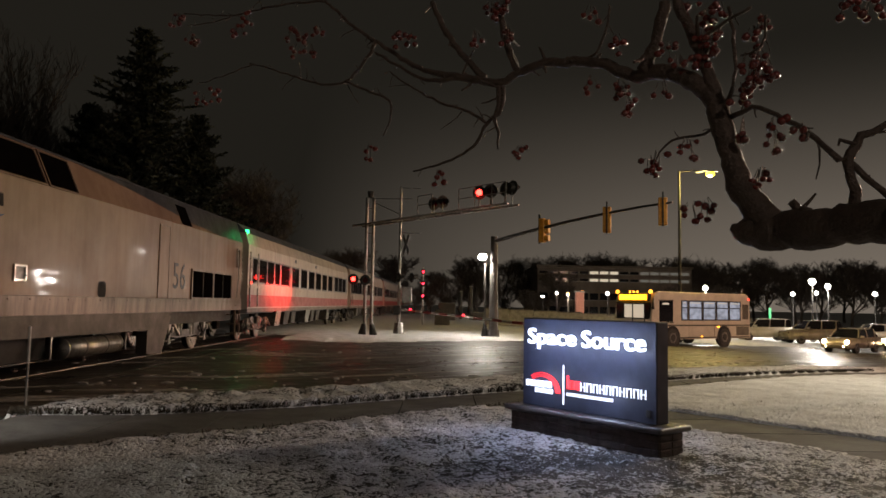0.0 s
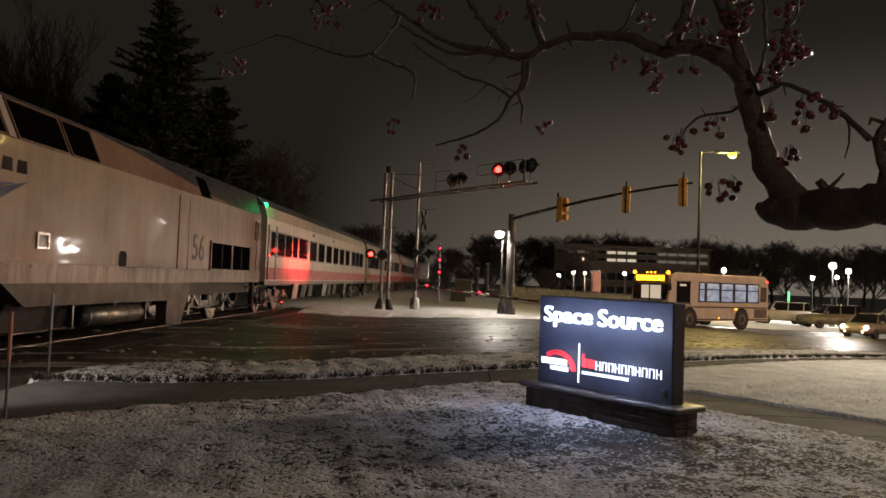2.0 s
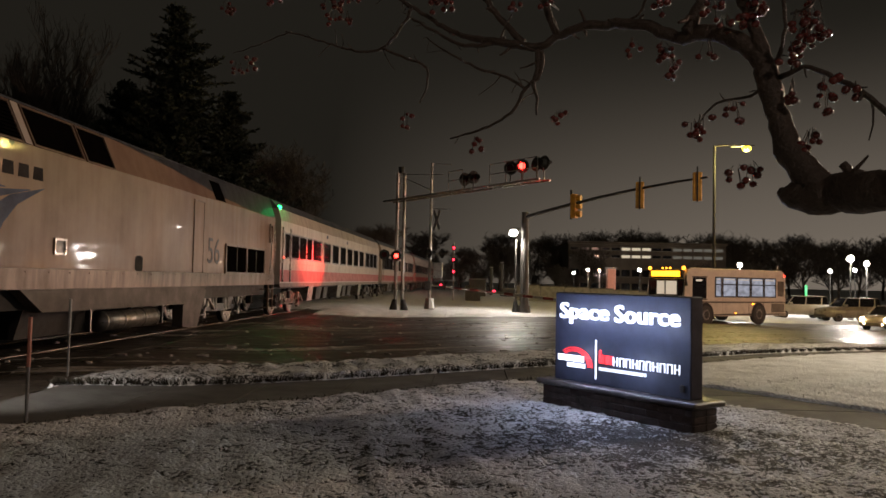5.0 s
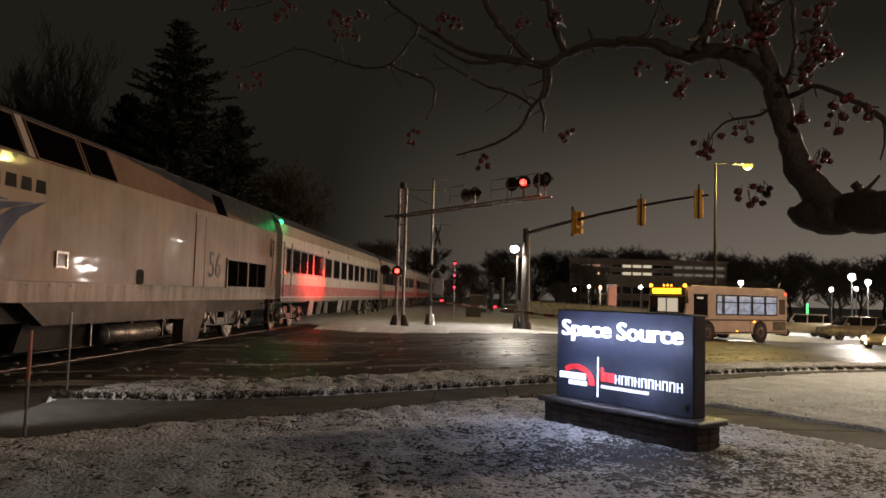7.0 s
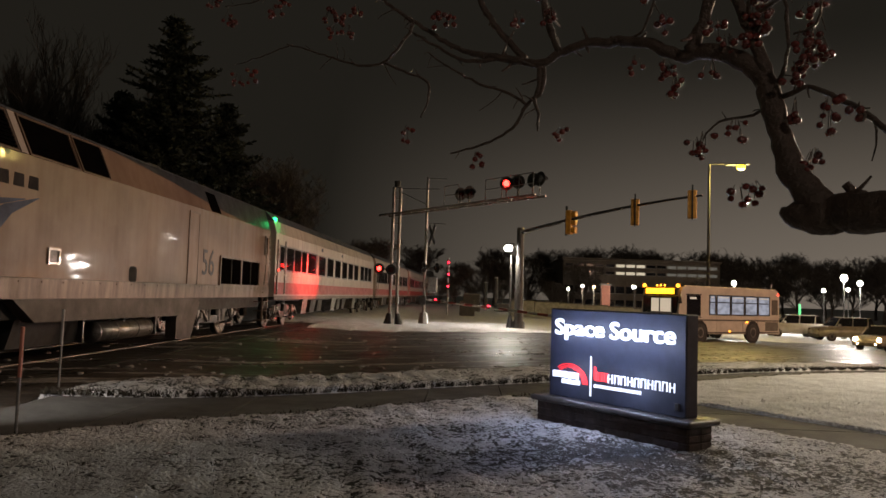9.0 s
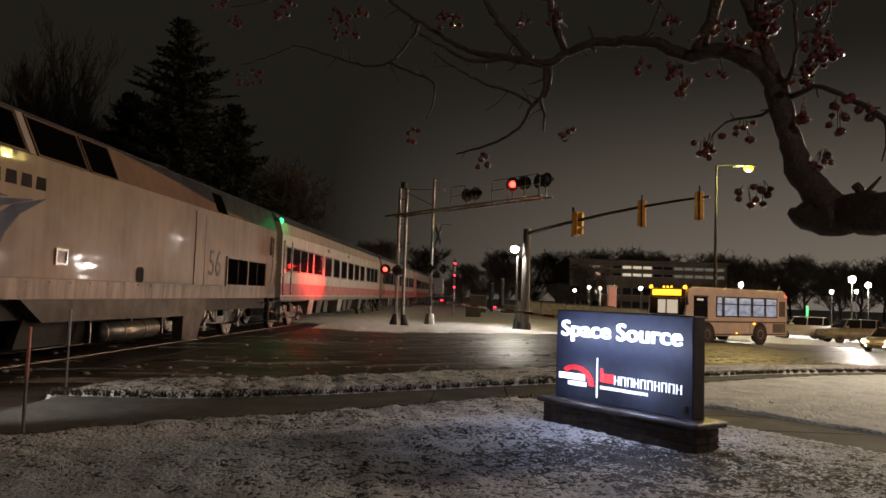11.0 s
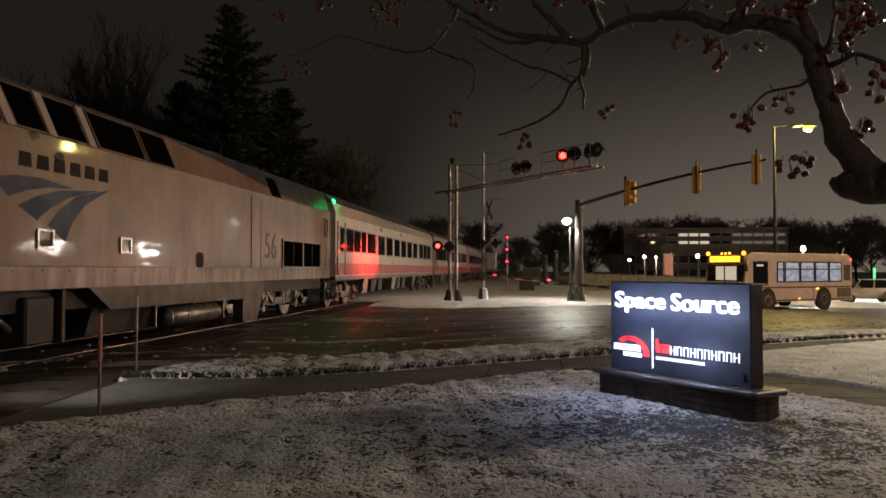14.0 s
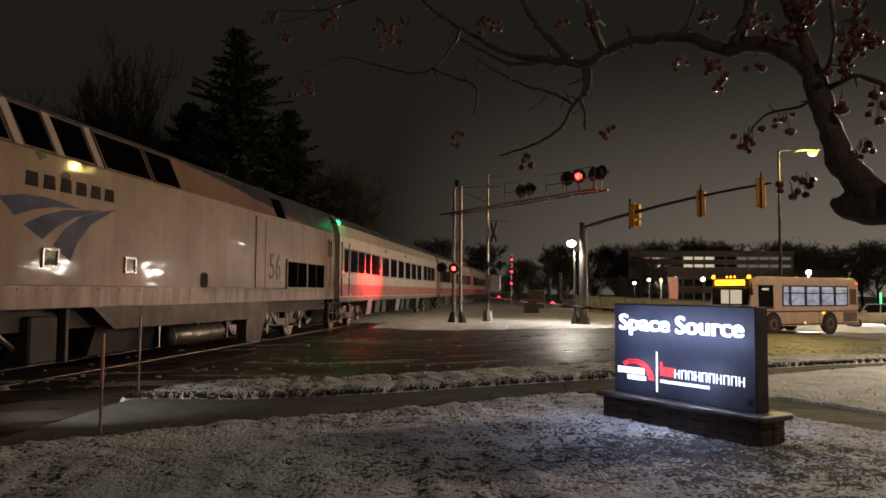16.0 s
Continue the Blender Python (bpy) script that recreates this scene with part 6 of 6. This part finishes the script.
    limb([(0.60, 1.76, 2.14, 0.0065), (0.63, 1.71, 2.16, 0.0038), (0.68, 1.64, 2.18, 0.0030)])
    limb([(0.67, 1.67, 2.08, 0.0025), (0.70, 1.63, 2.09, 0.0024), (0.70, 1.61, 2.15, 0.0024)])
    limb([(0.83, 1.51, 1.71, 0.0135), (0.82, 1.50, 1.77, 0.0113), (0.81, 1.50, 1.81, 0.0090), (0.84, 1.50, 1.86, 0.0079), (0.88, 1.49, 1.88, 0.0056), (0.94, 1.49, 1.92, 0.0045)])
    limb([(0.81, 1.50, 1.81, 0.0068), (0.85, 1.50, 1.78, 0.0056), (0.89, 1.50, 1.74, 0.0056)])
    limb([(-0.40, 2.45, 2.51, 0.0037), (-0.58, 2.52, 2.52, 0.003), (-0.75, 2.60, 2.515, 0.0026), (-0.95, 2.68, 2.55, 0.0016)])
    limb([(-0.72, 2.585, 2.515, 0.0022), (-0.83, 2.63, 2.50, 0.0018), (-0.93, 2.67, 2.50, 0.0014)])
    limb([(-0.66, 2.58, 2.335, 0.0022), (-0.76, 2.62, 2.31, 0.0019), (-0.83, 2.645, 2.295, 0.0017), (-0.89, 2.67, 2.285, 0.0012)])
    raw("spur", *tubes(spurs, 5), M_BARK, t)["kind"] = "stuff"
    return t


fruit_tree()


def fruit():
    """Clusters of small fruit on thin stalks."""
    rng = random.Random(12)
    spots = [(-0.72, 2.58, 2.45), (-0.45, 2.46, 2.38), (-0.49, 2.48, 2.35), (-0.42, 2.44, 2.4), (-0.51, 2.49, 2.41), (-0.11, 2.28, 2.32), (-0.23, 2.38, 1.99), (-0.01, 2.25, 1.89), (0.22, 2.1, 1.94), (0.39, 1.95, 2.09), (0.46, 1.89, 2.05), (0.45, 1.9, 2.07), (0.47, 1.88, 2.02), (0.53, 1.81, 2.04), (0.44, 1.89, 2.18), (0.54, 1.79, 2.13), (0.56, 1.78, 2.09), (0.61, 1.72, 2.12)]
    spots += [(0.6, 1.73, 2.15), (0.67, 1.63, 2.05), (0.68, 1.63, 2.02), (0.66, 1.66, 1.99), (0.67, 1.66, 1.91), (0.71, 1.6, 1.9), (0.71, 1.6, 1.87), (0.53, 1.83, 1.87), (0.59, 1.78, 1.74), (0.58, 1.77, 1.89), (-0.87, 2.67, 2.23), (-0.82, 2.64, 2.24), (-0.98, 2.69, 2.53), (-0.92, 2.67, 2.45), (0.09, 2.16, 2.29), (0.6, 1.73, 2.09), (0.74, 1.54, 1.87), (0.51, 1.85, 1.86)]
    spots += [(-0.69, 2.56, 2.49), (-0.45, 2.47, 2.35), (-0.14, 2.29, 2.33), (0.13, 2.11, 2.35), (0.16, 2.10, 2.36), (0.60, 1.82, 2.24), (0.64, 1.80, 2.22), (0.65, 1.78, 2.17), (0.71, 1.67, 2.07), (0.72, 1.66, 2.05), (0.70, 1.68, 2.00), (0.63, 1.80, 1.75), (0.71, 1.66, 1.80), (0.82, 1.50, 2.12), (0.87, 1.50, 2.13), (0.66, 1.78, 2.23), (0.70, 1.68, 2.13), (0.71, 1.66, 2.15), (0.18, 2.08, 2.27), (0.39, 1.96, 2.29)]
    for c in spots:
        n = rng.randint(4, 8)
        g = thing("fruit_cluster", "cluster of shrivelled dark red crabapples on thin stalks", "fruit", Matrix.Translation(c), "crabapple clusters")
        for k in range(n):
            o = Vector((rng.uniform(-0.022, 0.022), rng.uniform(-0.02, 0.02), rng.uniform(-0.025, 0.018)))
            bm = ball(o, rng.uniform(0.0068, 0.0105), None, 10, 7, rng.uniform(0.8, 1.0))
            for v in bm.verts:
                v.co += Vector((rng.uniform(-1, 1), rng.uniform(-1, 1), rng.uniform(-1, 1))) * 0.0009
            part("crabapple", bm, M_FRUIT, g, "", True)
            raw("stalk", *tubes([[(*o, 0.001), (o.x * 0.4, o.y * 0.4, 0.016 + rng.uniform(0, 0.012), 0.0009)]], 4), M_BARK, g)


fruit()


# ---------------------------------------------------------------- what moves
def motions():
    """The glowing balls of the crossing pairs swap sides every 0.545 s, the left lens first."""
    for ob, a, b in BULBS:
        rows, left, t = [(0.0, Matrix.Translation(a))], True, 0.37
        while t < 16.0:
            here, there = (a, b) if left else (b, a)
            rows.append((t - 0.034, Matrix.Translation(here)))
            rows.append((t, Matrix.Translation(there)))
            left = not left
            t += 0.5453
        rows.append((16.0, Matrix.Translation(a if left else b)))
        walk(ob, rows)


motions()
